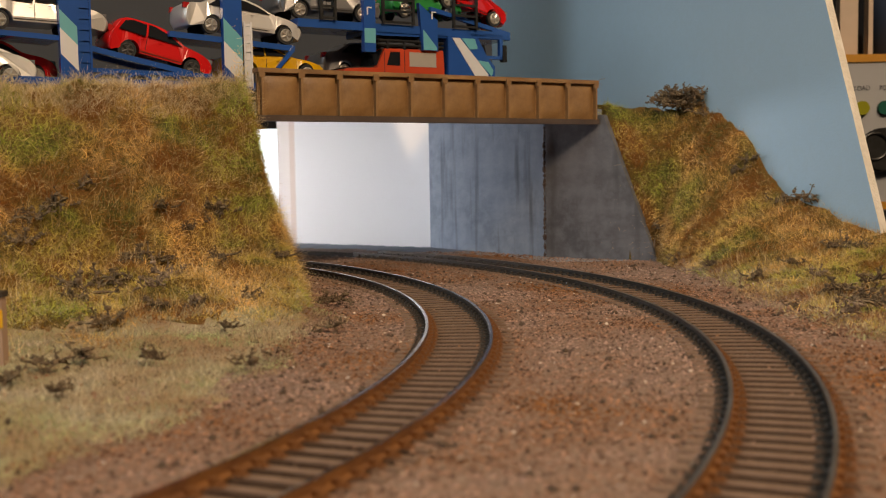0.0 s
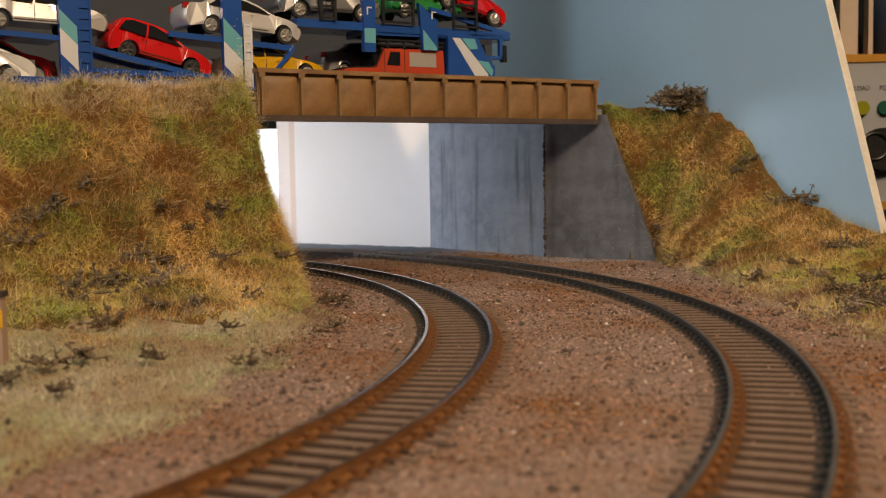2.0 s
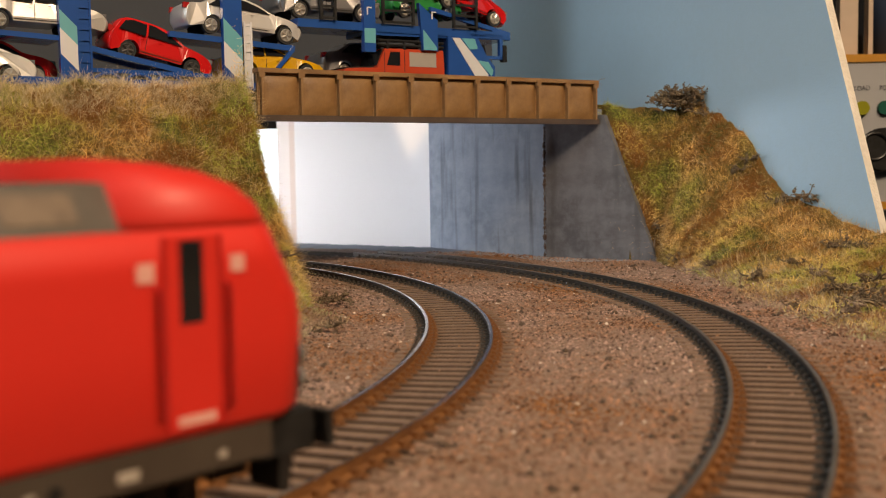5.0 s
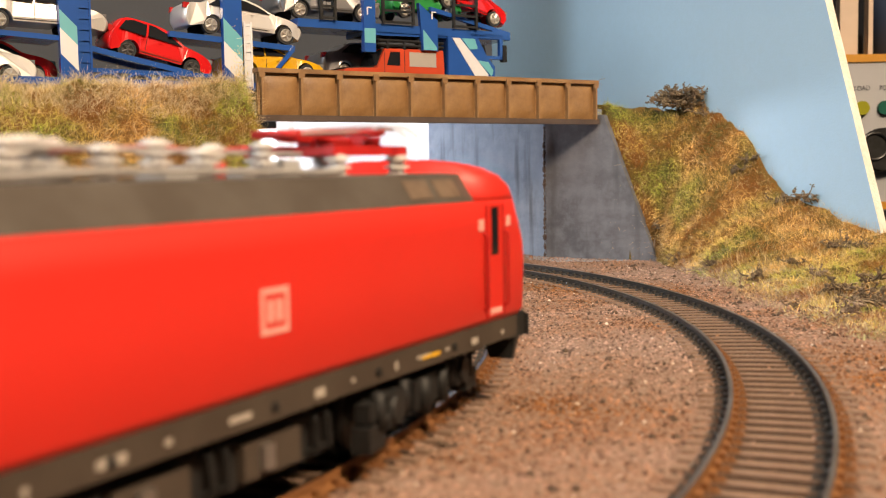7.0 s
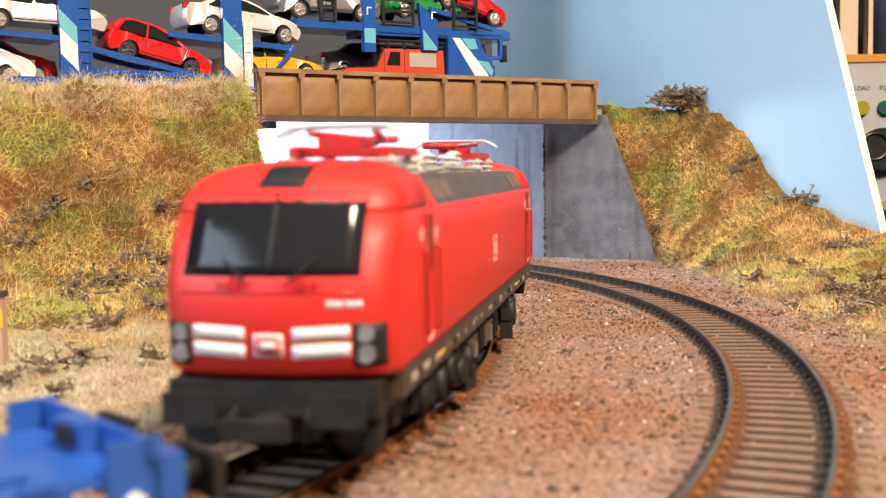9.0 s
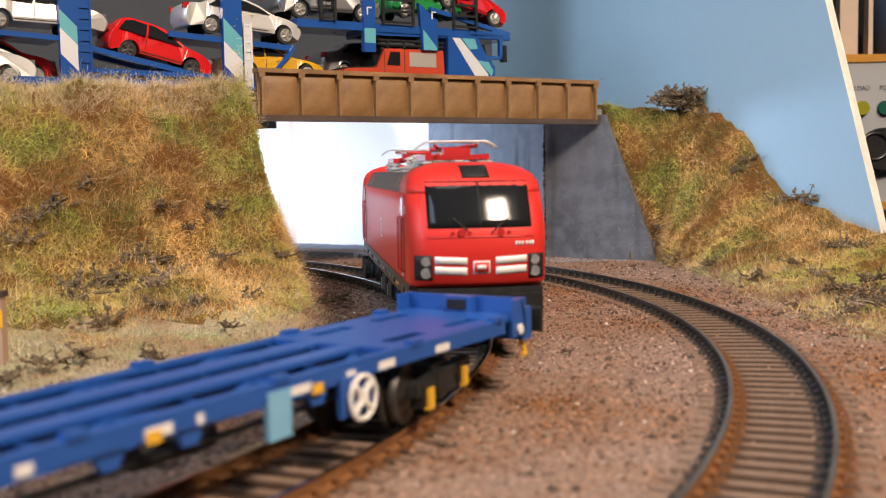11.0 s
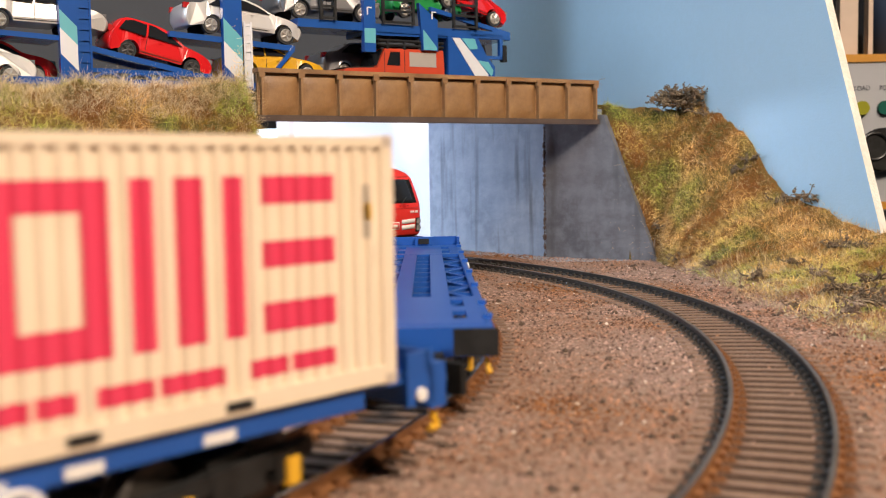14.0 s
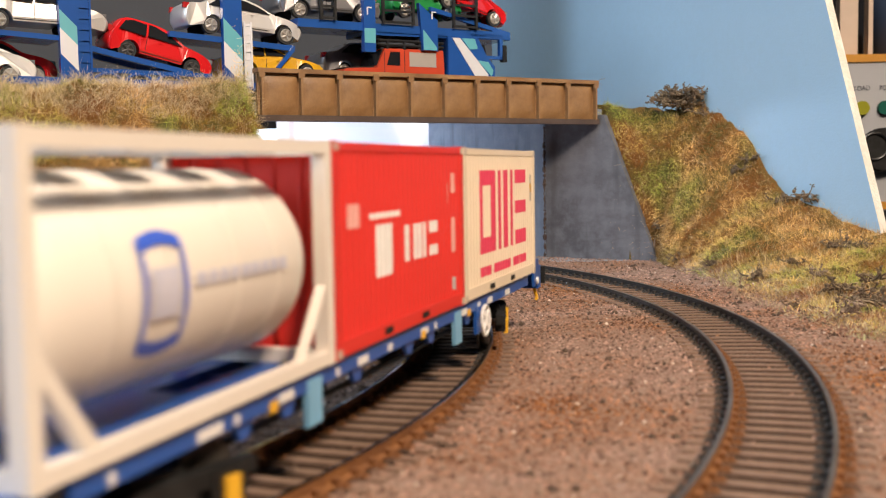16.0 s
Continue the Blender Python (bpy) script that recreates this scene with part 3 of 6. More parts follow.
def twig_mesh(seed, size, count, material):
    """A tangle of dry twigs: crooked stems that fork and end in small lumps."""
    rnd = random.Random(seed)
    bm = bmesh.new()

    def stem(p, d, ln, r, level):
        steps = 3
        for k in range(steps):
            d = (d + Vector((rnd.gauss(0, 0.42), rnd.gauss(0, 0.42), rnd.gauss(0, 0.30)))).normalized()
            q = p + d * ln / steps
            rod(bm, p, q, r * (1 - 0.2 * k), 4, r * (0.8 - 0.2 * k))
            p = q
            if level < 2 and rnd.random() < 0.75:
                stem(p, (d + Vector((rnd.gauss(0, 0.8), rnd.gauss(0, 0.8), rnd.gauss(0, 0.6)))).normalized(), ln * rnd.uniform(0.35, 0.6), r * 0.6, level + 1)
        if rnd.random() < 0.6:
            bmesh.ops.create_icosphere(bm, subdivisions=1, radius=r * rnd.uniform(1.2, 2.2), matrix=Matrix.Translation(p) @ Matrix.Diagonal((1, rnd.uniform(0.6, 1.3), rnd.uniform(0.5, 1), 1)))

    for _ in range(count):
        a = rnd.uniform(0, 6.28)
        start = Vector((rnd.gauss(0, size * 0.22), rnd.gauss(0, size * 0.22), 0.2))
        stem(start, Vector((math.cos(a), math.sin(a), rnd.uniform(0.1, 0.9))).normalized(), size * rnd.uniform(0.3, 0.62), size * 0.030 + 0.20, 0)
    return part("twig_clump", bm, material)


TWIG_SPOTS = [(-110, 335, 11, 0), (-104, 340, 9, 0), (-110, 321, 8, 0), (-87, 341, 9, 1), (-89, 330, 8, 1), (-128, 358, 9, 0), (-133, 351, 8, 0), (-134, 344, 8, 0), (-80, 389, 9, 0), (-83, 388, 6, 0), (-101, 355, 9, 0), (-95, 359, 6, 0), (-98, 377, 6, 0), (-35, 358, 6, 0), (-40, 364, 5, 0), (-31, 303, 5, 0), (-45, 245, 5, 0), (-83, 313, 6, 0), (-73, 318, 5, 0), (-92, 293, 8, 0), (-85, 253, 6, 0), (-90, 245, 6, 0), (-69, 254, 5, 0), (-57, 380, 6, 0), (-122, 371, 6, 0), (-89, 376, 5, 0), (-60, 332, 5, 0), (-60, 296, 5, 0), (-35, 293, 4, 0), (-42, 260, 4, 0), (-75, 363, 6, 0), (-74, 318, 5, 1), (-94, 231, 6, 0), (-79, 218, 5, 0), (106, 522, 7, 0), (138, 502, 8, 0), (142, 502, 6, 0), (154, 472, 8, 0), (161, 470, 8, 0), (149, 479, 6, 0), (157, 419, 8, 0), (150, 416, 6, 0), (160, 411, 6, 0), (125, 343, 9, 0), (125, 320, 9, 0), (131, 380, 6, 1), (115, 305, 8, 1), (131, 406, 6, 0), (139, 348, 8, 0), (110, 442, 5, 0), (104, 479, 5, 0), (116, 400, 6, 0), (127, 313, 8, 0), (105, 324, 4, 0), (114, 543, 13, 2), (119, 543, 15, 2), (125, 542, 13, 2), (121, 540, 9, 2), (128, 536, 8, 0)]


def make_twigs():
    makes = {}
    rnd = random.Random(21)
    for k, (x, y, size, kind) in enumerate(TWIG_SPOTS):
        size = size * 1.12 if 6 <= size < 12 else size
        key = (size, kind, k % 3)
        here = mm(x, y, height(x, y) + (6.8 if kind == 2 else 1.2 + 0.12 * size), rnd.uniform(-12, 12), rnd.uniform(-12, 12), rnd.uniform(0, 360))
        label = {0: "dark tangled dry twigs lying on the grass", 1: "pale brown dry twigs lying on the ground", 2: "bushy brown dried moss clump on the bank top"}[kind]
        if key not in makes:
            ob = twig_mesh(100 + k, size, {0: 12, 1: 10, 2: 44}[kind] if size > 4 else 4, "twig_pale" if kind == 1 else "twig")
            tagged(ob, label, "twigs", "dry twigs on the banks")
            ob.matrix_basis = here
            makes[key] = ob
        else:
            copy_thing(makes[key], here)


make_twigs()


def make_post():
    root = thing("marker_post", "short brown trackside post with a yellow plate", "post", mm(-105.5, 254.0, 0))
    bar("post", (-1.6, 1.6, -1.6, 1.6, -3.5, 14.5), "wood_brown", root, bev=0.3)
    bar("cap", (-2.0, 2.0, -2.0, 2.0, 14.5, 15.8), "dark_grey", root, bev=0.3)
    bar("plate", (-1.2, 1.9, -1.9, -1.6, 7.2, 11.5), "yellow", root)


make_post()
# ---- the locomotive: x forward, y to its left, z up from the rail ----
M["roof_grey"] = mat("roof_grey", (0.066, 0.054, 0.044), 0.5, spots=(0.11, 0.098, 0.085), scale=90, amount=0.5)
M["insulator"] = mat("insulator_grey", (0.66, 0.64, 0.62), 0.3, spots=(0.55, 0.52, 0.49), scale=300, amount=0.5)
M["panto_red"] = mat("pantograph_red", (0.50, 0.02, 0.02), 0.4, spots=(0.40, 0.015, 0.015), scale=200, amount=0.5)
M["chrome"] = mat("bright_metal", (0.62, 0.60, 0.57), 0.22, metal=1.0, spots=(0.5, 0.48, 0.45), scale=200, amount=0.4)
M["bow_metal"] = mat("bow_metal", (0.62, 0.60, 0.58), 0.35, metal=0.5, spots=(0.45, 0.43, 0.42), scale=200, amount=0.5)
M["dull_metal"] = mat("dull_metal", (0.34, 0.33, 0.32), 0.35, metal=0.8, spots=(0.25, 0.24, 0.23), scale=200, amount=0.5)
M["glass"] = mat("dark_glass", (0.012, 0.013, 0.015), 0.10, spec=0.2, spots=(0.02, 0.02, 0.022), scale=40, amount=0.4)
M["lens"] = mat("lamp_lens", (0.22, 0.22, 0.22), 0.1, spec=0.8, spots=(0.10, 0.10, 0.11), scale=300, amount=0.6, coat=0.5)
M["print_white"] = mat("print_white", (0.74, 0.72, 0.69), 0.55, spots=(0.66, 0.64, 0.61), scale=400, amount=0.5)
M["print_dull"] = mat("print_dull", (0.40, 0.36, 0.31), 0.6, spots=(0.30, 0.27, 0.23), scale=400, amount=0.5)
M["print_pale"] = mat("print_pale_red", (0.72, 0.38, 0.33), 0.5, spots=(0.66, 0.32, 0.28), scale=300, amount=0.5)
M["deep_red"] = mat("deep_red", (0.42, 0.012, 0.012), 0.42, spots=(0.38, 0.01, 0.01), scale=60, amount=0.4, coat=0.15)
M["print_blue"] = mat("print_blue", (0.05, 0.12, 0.62), 0.5, spots=(0.04, 0.10, 0.55), scale=200, amount=0.4)
M["print_faint"] = mat("print_faint_blue", (0.52, 0.52, 0.62), 0.5, spots=(0.58, 0.56, 0.62), scale=200, amount=0.5)
M["light_blue"] = mat("light_blue_paint", (0.20, 0.42, 0.62), 0.45, spots=(0.16, 0.36, 0.55), scale=100, amount=0.5)

NZ = [15.5, 16.6, 26.0, 29.0, 36.0, 39.5, 41.5, 43.0, 44.0, 44.5]
NE = [90.5, 92.0, 92.6, 92.2, 88.8, 86.8, 84.6, 81.6, 77.5, 73.0]
NW = [16.0, 16.4, 16.4, 16.4, 16.4, 16.0, 15.0, 13.0, 10.0, 7.0]


def nose_x(y, z):
    """How far the cab reaches forward at that height and offset: bowed in plan, with rounded corners."""
    e, w = np.interp(z, NZ, NE), np.interp(z, NZ, NW)
    f = min(1.0, abs(y) / w)
    x = e - 2.6 * f * f
    c = 4.2
    if abs(y) > w - c:
        d = abs(y) - (w - c)
        x -= c - math.sqrt(max(0.0, c * c - d * d))
    return x


def plan_ring(z, back):
    """Outline of the cab at height z, from the nose to x = back, as a loop of points."""
    w = float(np.interp(z, NZ, NW))
    ys = [w * math.sin(math.pi / 2 * k / 12) for k in range(-12, 13)]
    return [(back, -w, z)] + [(nose_x(y, z), y, z) for y in ys] + [(back, w, z)]


def nose_panel(bm, y0, y1, z0, z1, out=0.12, ny=8, nz=6, thick=0.5, slope=0.0):
    """A panel that lies on the nose, a little proud of it."""
    rows = []
    for j in range(nz + 1):
        z = z0 + (z1 - z0) * j / nz
        row = []
        for i in range(ny + 1):
            y = y0 + (y1 - y0) * i / ny
            zz = z + slope * (y - y0)
            row.append((nose_x(y, zz) + out, y, zz))
        rows.append(row)
    back = [[(x - thick, y, z) for x, y, z in row] for row in rows]
    fv = [[bm.verts.new(p) for p in row] for row in rows]
    bv = [[bm.verts.new(p) for p in row] for row in back]
    for j in range(nz):
        for i in range(ny):
            f = bm.faces.new((fv[j][i], fv[j][i + 1], fv[j + 1][i + 1], fv[j + 1][i]))
            f.smooth = True
            bm.faces.new((bv[j][i], bv[j + 1][i], bv[j + 1][i + 1], bv[j][i + 1]))
    rim = [(0, i) for i in range(ny)] + [(j, ny) for j in range(nz)] + [(nz, i) for i in range(ny, 0, -1)] + [(j, 0) for j in range(nz, 0, -1)]
    for a, b in zip(rim, rim[1:] + rim[:1]):
        bm.faces.new((fv[a[0]][a[1]], bv[a[0]][a[1]], bv[b[0]][b[1]], fv[b[0]][b[1]]))


def wheelset(parent, r, x, z, material="black", tread=8.3):
    bm = bmesh.new()
    for s in (-1, 1):
        rod(bm, (0, s * tread, 0), (0, s * (tread - 2.2), 0), r, 24)
        rod(bm, (0, s * (tread - 2.2), 0), (0, s * (tread - 2.9), 0), r + 0.9, 24)
        for k in range(6):
            a = k * math.pi / 3
            rod(bm, (0.6 * r * math.cos(a), s * (tread + 0.05), 0.6 * r * math.sin(a)), (0.6 * r * math.cos(a), s * (tread + 0.25), 0.6 * r * math.sin(a)), 0.5, 6)
    rod(bm, (0, -tread, 0), (0, tread, 0), 1.0, 10)
    ob = part("wheelset", bm, [material], parent, m=mm(x, 0, z))
    WHEELS.append((ob, r, x, z))
    return ob


WHEELS = []


def loco_bogie(parent, x, turn):
    bog = part("bogie", *bogie_mesh(), parent, m=mm(x, 0, 0, 0, 0, turn))
    for dx in (-16.5, 16.5):
        wheelset(bog, 7.0, dx, 7.0)
    return bog


def bogie_mesh():
    bm = bmesh.new()
    for s in (-1, 1):
        y = s * 12.2
        box(bm, -25, 25, y - 1.2, y + 1.2, 6.5, 9.2)
        box(bm, -8, 8, y - 1.8, y + 1.8, 4.6, 9.4)
        for dx in (-16.5, 16.5):
            box(bm, dx - 3.2, dx + 3.2, y - 1.9, y + 1.9, 4.6, 9.6)
            rod(bm, (dx, y, 7.0), (dx, y + s * 2.6, 7.0), 2.3, 12)
            rod(bm, (dx - 5, y + s * 1.2, 5.0), (dx - 5, y + s * 1.2, 10.5), 1.1, 8)
            rod(bm, (dx + 5, y + s * 1.2, 5.0), (dx + 5, y + s * 1.2, 10.5), 1.1, 8)
        rod(bm, (-4, y + s * 1.8, 9.5), (-4, y + s * 1.8, 3.6), 1.4, 8)
        rod(bm, (4.5, y + s * 1.8, 9.5), (4.5, y + s * 1.8, 4.0), 1.4, 8)
        rod(bm, (-22, y + s * 1.4, 5.4), (-12, y + s * 1.4, 8.6), 0.7, 8)
        box(bm, 20, 26, y - 1.5, y + 1.5, 2.2, 6.0)
        box(bm, -26, -20, y - 1.5, y + 1.5, 2.2, 6.0)
    box(bm, -10, 10, -11, 11, 5.5, 9.0)
    bevel(bm, 0.25, 1)
    return bm, "black"


def insulator(bm, x, y, z, h, r):
    """A turned stack of sheds on one stem."""
    n = max(3, int(h / 1.1))
    prof = [(0.62 * r, 0.0)]
    for k in range(n):
        zz = h * (k + 0.5) / n
        prof += [(0.62 * r, zz - 0.3), (r, zz - 0.22), (r, zz + 0.12), (0.62 * r, zz + 0.3)]
    prof.append((0.62 * r, h))
    loft(bm, [[(x + q * math.cos(k * math.pi / 6), y + q * math.sin(k * math.pi / 6), z + u) for k in range(12)] for q, u in prof], smooth=False)


def pantograph(parent, x, d):
    """Folded pantograph: its knee points in direction d."""
    pan = part("pantograph", *panto_frame(d), parent, "red folded pantograph", mm(x, 0, 45.0))
    for sx in (-9, 9):
        for sy in (-7.5, 7.5):
            bm = bmesh.new()
            insulator(bm, sx, sy, -4.9, 5.2, 2.1)
            part("insulator", bm, "insulator", pan, "pale grey ribbed insulator")
    for off in (-2.2, 1.6):
        bm = bmesh.new()
        pts = []
        for k in range(-12, 13):
            y = k * 0.9
            drop = max(0.0, abs(y) - 7.2)
            pts.append((d * (-8 + off), y, 5.0 - 0.20 * drop ** 1.7))
        loft(bm, [[(x + 0.4 * math.cos(k * 1.0472), y, z + 0.34 * math.sin(k * 1.0472)) for k in range(6)] for x, y, z in pts])
        part("contact_bow", bm, "bow_metal", pan, "bright metal contact strip with curved horns")
    for sy in (-5.5, 5.5):
        bm = bmesh.new()
        wire(bm, [(d * -11.2, sy, 4.6), (d * -5.4, sy, 4.6)], 0.4, 6)
        part("bow_carrier", bm, "bow_metal", pan)
    for sy in (-2.2, 2.2):
        bm = bmesh.new()
        wire(bm, [(d * 13, sy, 3.4), (d * 2, sy * 1.9, 3.9), (d * -8, sy * 2.4, 4.3)], 0.28, 6)
        part("guide_rod", bm, "bow_metal", pan, "thin bright guide rod")
    return pan


def panto_frame(d):
    bm = bmesh.new()
    for sy in (-7.5, 7.5):
        box(bm, -11, 11, sy - 0.9, sy + 0.9, 0.2, 1.7)
    for sx in (-9.5, 0, 9.5):
        box(bm, sx - 1.0, sx + 1.0, -7.5, 7.5, 0.3, 1.5)
    box(bm, d * -8 - 2.6, d * -8 + 2.6, -3.5, 3.5, 1.2, 3.4)
    box(bm, d * 4 - 2, d * 4 + 2, -1.8, 1.8, 1.2, 3.0)
    rod(bm, (d * -8, 0, 2.4), (d * 14, 0, 3.2), 0.9, 10)
    rod(bm, (d * 14, 4.2, 3.4), (d * 14, -4.2, 3.4), 0.7, 8)
    for sy in (-1, 1):
        rod(bm, (d * 14, sy * 1.5, 3.4), (d * -8, sy * 5.5, 4.0), 0.55, 8)
    return bm, "panto_red"


def make_loco():
    root = thing("locomotive", "red electric locomotive with dark grey roof and skirt", "locomotive")
    # body between and below the cab roofs
    bm = bmesh.new()
    rings = []
    for z in (15.5, 16.6, 26.0, 29.0, 33.0, 37.2):
        half = plan_ring(z, 0)[1:-1]
        rings.append(half + [(-x, -y, z) for x, y, z in half])
    loft(bm, rings, smooth=True)
    body = part("body", bm, "red", root)
    for f in body.data.polygons:
        f.use_smooth = abs(f.normal.z) < 0.9
    for d in (1, -1):
        turn = pose(0, 0, 0, 0, 0, 0 if d > 0 else 180)
        bm = bmesh.new()
        loft(bm, [plan_ring(z, 66.0) for z in (37.2, 38.2, 39.5, 40.6, 41.5, 42.3, 43.0, 43.6, 44.0, 44.3, 44.5)], smooth=True)
        cab = part("cab_roof", bm, "red", root, m=turn)
        bm = bmesh.new()
        nose_panel(bm, -12.2, 12.2, 29.2, 40.0)
        scr = part("windscreen", bm, "glass", root, "dark glossy windscreen with a dividing bar", turn)
        bm = bmesh.new()
        nose_panel(bm, -0.25, 0.25, 29.3, 39.9, 0.28, 1, 6, 0.3)
        for s in (-1, 1):
            rod(bm, (nose_x(s * 3, 28.6) + 0.3, s * 3, 28.6), (nose_x(s * 7, 31) + 0.35, s * 6.5, 31.5), 0.2, 6)
        part("wiper", bm, "black", scr)
        bm = bmesh.new()
        nose_panel(bm, -3.3, 3.3, 40.7, 43.7, 0.12, 4, 4, 0.4)
        part("destination_window", bm, "black", root, "black roof-edge display window", turn)
        bm = bmesh.new()
        nose_panel(bm, -12.5, 12.5, 26.9, 27.25, 0.10, 8, 1, 0.3)
        part("nose_seam", bm, "deep_red", root, "thin dark red nose seam", turn)
        for s in (-1, 1):
            bm = bmesh.new()
            nose_panel(bm, s * 11.3, s * 15.3, 17.2, 23.0, 0.20, 6, 4, 0.6)
            lamp = part("headlight", bm, "black", root, "dark headlight cluster with round lenses", turn)
            bm = bmesh.new()
            for zz, rr in ((21.6, 1.15), (18.9, 1.25)):
                rod(bm, (nose_x(s * 12.8, zz) - 0.3, s * 12.8, zz), (nose_x(s * 12.8, zz) + 0.45, s * 12.8, zz), rr, 14)
            part("lens", bm, "lens", lamp)
            for za, zb in ((18.3, 20.1), (20.7, 22.4)):
                bm = bmesh.new()
                nose_panel(bm, s * 3.3, s * 10.8, za, zb, 0.16, 6, 2, 0.4, slope=0.045 * s)
                part("grille_stripe", bm, "print_white", root, "white stripe beside the headlight", turn)
            bm = bmesh.new()
            for k in range(3):
                rod(bm, (nose_x(s * (2.6 + 2 * k), 28.2), s * (2.6 + 2 * k), 28.2), (nose_x(s * (2.6 + 2 * k), 28.2) + 0.5, s * (2.6 + 2 * k), 28.2), 0.4 if k != 1 else 0.9, 8)
            part("wiper_pivot", bm, "deep_red", root, "", turn)
        bm = bmesh.new()
        nose_panel(bm, -2.0, 2.0, 18.6, 21.6, 0.14, 3, 2, 0.3)
        plate = part("logo_plate", bm, "print_white", root, "small white framed red logo plate", turn)
        bm = bmesh.new()
        nose_panel(bm, -1.7, 1.7, 18.9, 21.3, 0.20, 3, 2, 0.3)
        part("logo_field", bm, "red", plate)
        bm = bmesh.new()
        nose_panel(bm, -1.1, 1.1, 19.6, 20.6, 0.24, 2, 1, 0.3)
        part("logo_bar", bm, "print_white", plate)
        bm = bmesh.new()
        for k in range(6):
            y = 8.0 + k * 0.75 + (0.3 if k > 2 else 0)
            nose_panel(bm, y + 0.5, y, 25.0, 26.0, 0.16, 1, 1, 0.2)
        part("number_bar", bm, "print_white", root, "small white number bars", turn)
        # buffers and beam
        bm = bmesh.new()
        box(bm, 83, 91.5, -14.5, 14.5, 10.6, 15.2)
        bevel(bm, 0.4, 2)
        beam = part("buffer_beam", bm, "black", root, "black buffer beam", turn)
        bar("coupler_housing", (84, 89.0, -5, 5, 6.5, 10.4), "black", beam, bev=0.3)
        for s in (-1, 1):
            bm = bmesh.new()
            loft(bm, [[(86.5, s * a, z) for a, z in ((8, 10.5), (14.5, 10.5), (14.0, 6.4), (9.0, 6.4))], [(88.5, s * a, z) for a, z in ((8, 10.5), (14.5, 10.5), (13.4, 6.0), (9.4, 6.0))]], smooth=False)
            part("rail_guard", bm, "black", beam)
        for s in (-1, 1):
            bm = bmesh.new()
            rod(bm, (91, s * 10.0, 12.2), (94.5, s * 10.0, 12.2), 1.4, 12)
            box(bm, 94.5, 95.6, s * 10 - 3.6, s * 10 + 3.6, 10.0, 14.2)
            bevel(bm, 0.5, 2)
            part("buffer", bm, "black", beam)
        bm = bmesh.new()
        box(bm, 90, 99, -1.6, 1.6, 9.5, 11.0)
        box(bm, 97, 99.5, -4.5, 4.5, 9.0, 11.6)
        for s in (-1, 1):
            wire(bm, [(91, s * 5, 12), (93.5, s * 5.5, 10), (94, s * 5.5, 7.5)], 0.45, 6)
        part("coupling", bm, "black", beam)
        # doors, handrails and mirrors on both sides of the cab
        for s in (-1, 1):
            y = s * 16.4
            bm = bmesh.new()
            box(bm, 69.6, 76.0, min(y, y + s * 0.12), max(y, y + s * 0.12), 16.5, 38.4 - 2.0)
            bevel(bm, 0.05, 1)
            door = part("cab_door", bm, "red", root, "", turn @ mm(-7.3 if s > 0 else 1.2, 0, 0))
            bm = bmesh.new()
            box(bm, 71.2, 74.0, min(y, y + s * 0.22), max(y, y + s * 0.22), 27.5, 36.0)
            part("door_window", bm, "glass", door)
            bm = bmesh.new()
            for x in (69.3, 76.3):
                box(bm, x - 0.18, x + 0.18, min(y, y + s * 0.2), max(y, y + s * 0.2), 16.5, 36.5)
            part("door_seam", bm, "deep_red", door)
            bm = bmesh.new()
            for x in (68.4, 77.0):
                wire(bm, [(x, y, 18), (x, y + s * 0.8, 18.5), (x, y + s * 0.8, 31), (x, y, 31.5)], 0.25, 6)
            part("handrail", bm, "deep_red", door)
            bm = bmesh.new()
            box(bm, 66.2, 68.2, min(y, y + s * 0.16), max(y, y + s * 0.16), 32.0, 34.0)
            box(bm, 77.6, 79.4, min(y, y + s * 0.16), max(y, y + s * 0.16), 32.4, 34.2)
            box(bm, 70.5, 75.2, min(y, y + s * 0.2), max(y, y + s * 0.2), 17.0, 18.0)
            part("door_marking", bm, "print_pale", door, "pale lettering bars beside the door")
        loco_bogie(root, d * 52.0, d * 9.0)
    # skirt, grey roof sides and roof deck
    bm = bmesh.new()
    box(bm, -84, 84, -16.1, 16.1, 11.6, 15.45)
    box(bm, -80, 80, -11.0, 11.0, 9.4, 11.7)
    bevel(bm, 0.5, 2)
    skirt = part("skirt", bm, "dark_grey", root, "dark grey frame skirt with small white markings")
    rnd = random.Random(11)
    for s in (-1, 1):
        bm = bmesh.new()
        for k in range(17):
            x = -78 + k * 9.6 + rnd.uniform(-1.5, 1.5)
            w = rnd.choice([0.7, 1.0, 2.4, 4.2])
            y = s * 16.1
            box(bm, x, x + w, min(y, y + s * 0.1), max(y, y + s * 0.1), 12.9 + rnd.uniform(-0.4, 0.2), 13.5 + rnd.uniform(-0.1, 0.5))
        part("marking", bm, "print_dull", skirt, "small white marking bars")
        for x in (47, -58):
            bar("marking", (x, x + 6, min(s * 16.1, s * 16.25), max(s * 16.1, s * 16.25), 12.9, 13.4), "yellow", skirt, "yellow marking bar")
        for k in range(6):
            x = -70 + k * 26 + rnd.uniform(-3, 3)
            bm = bmesh.new()
            rod(bm, (x, s * 16.0, 13.2), (x, s * 16.4, 13.2), 0.7, 10)
            part("socket", bm, "black", skirt)
        bm = bmesh.new()
        xa, xb = (-58, 67) if s < 0 else (-67, 58)
        cross = [(s * 16.3, 37.25), (s * 13.4, 42.0), (s * 9, 42.2), (s * 9, 37.25)]
        loft(bm, [[(x, y, z) for y, z in cross] for x in (xa, xb)], smooth=False)
        bevel(bm, 0.4, 2)
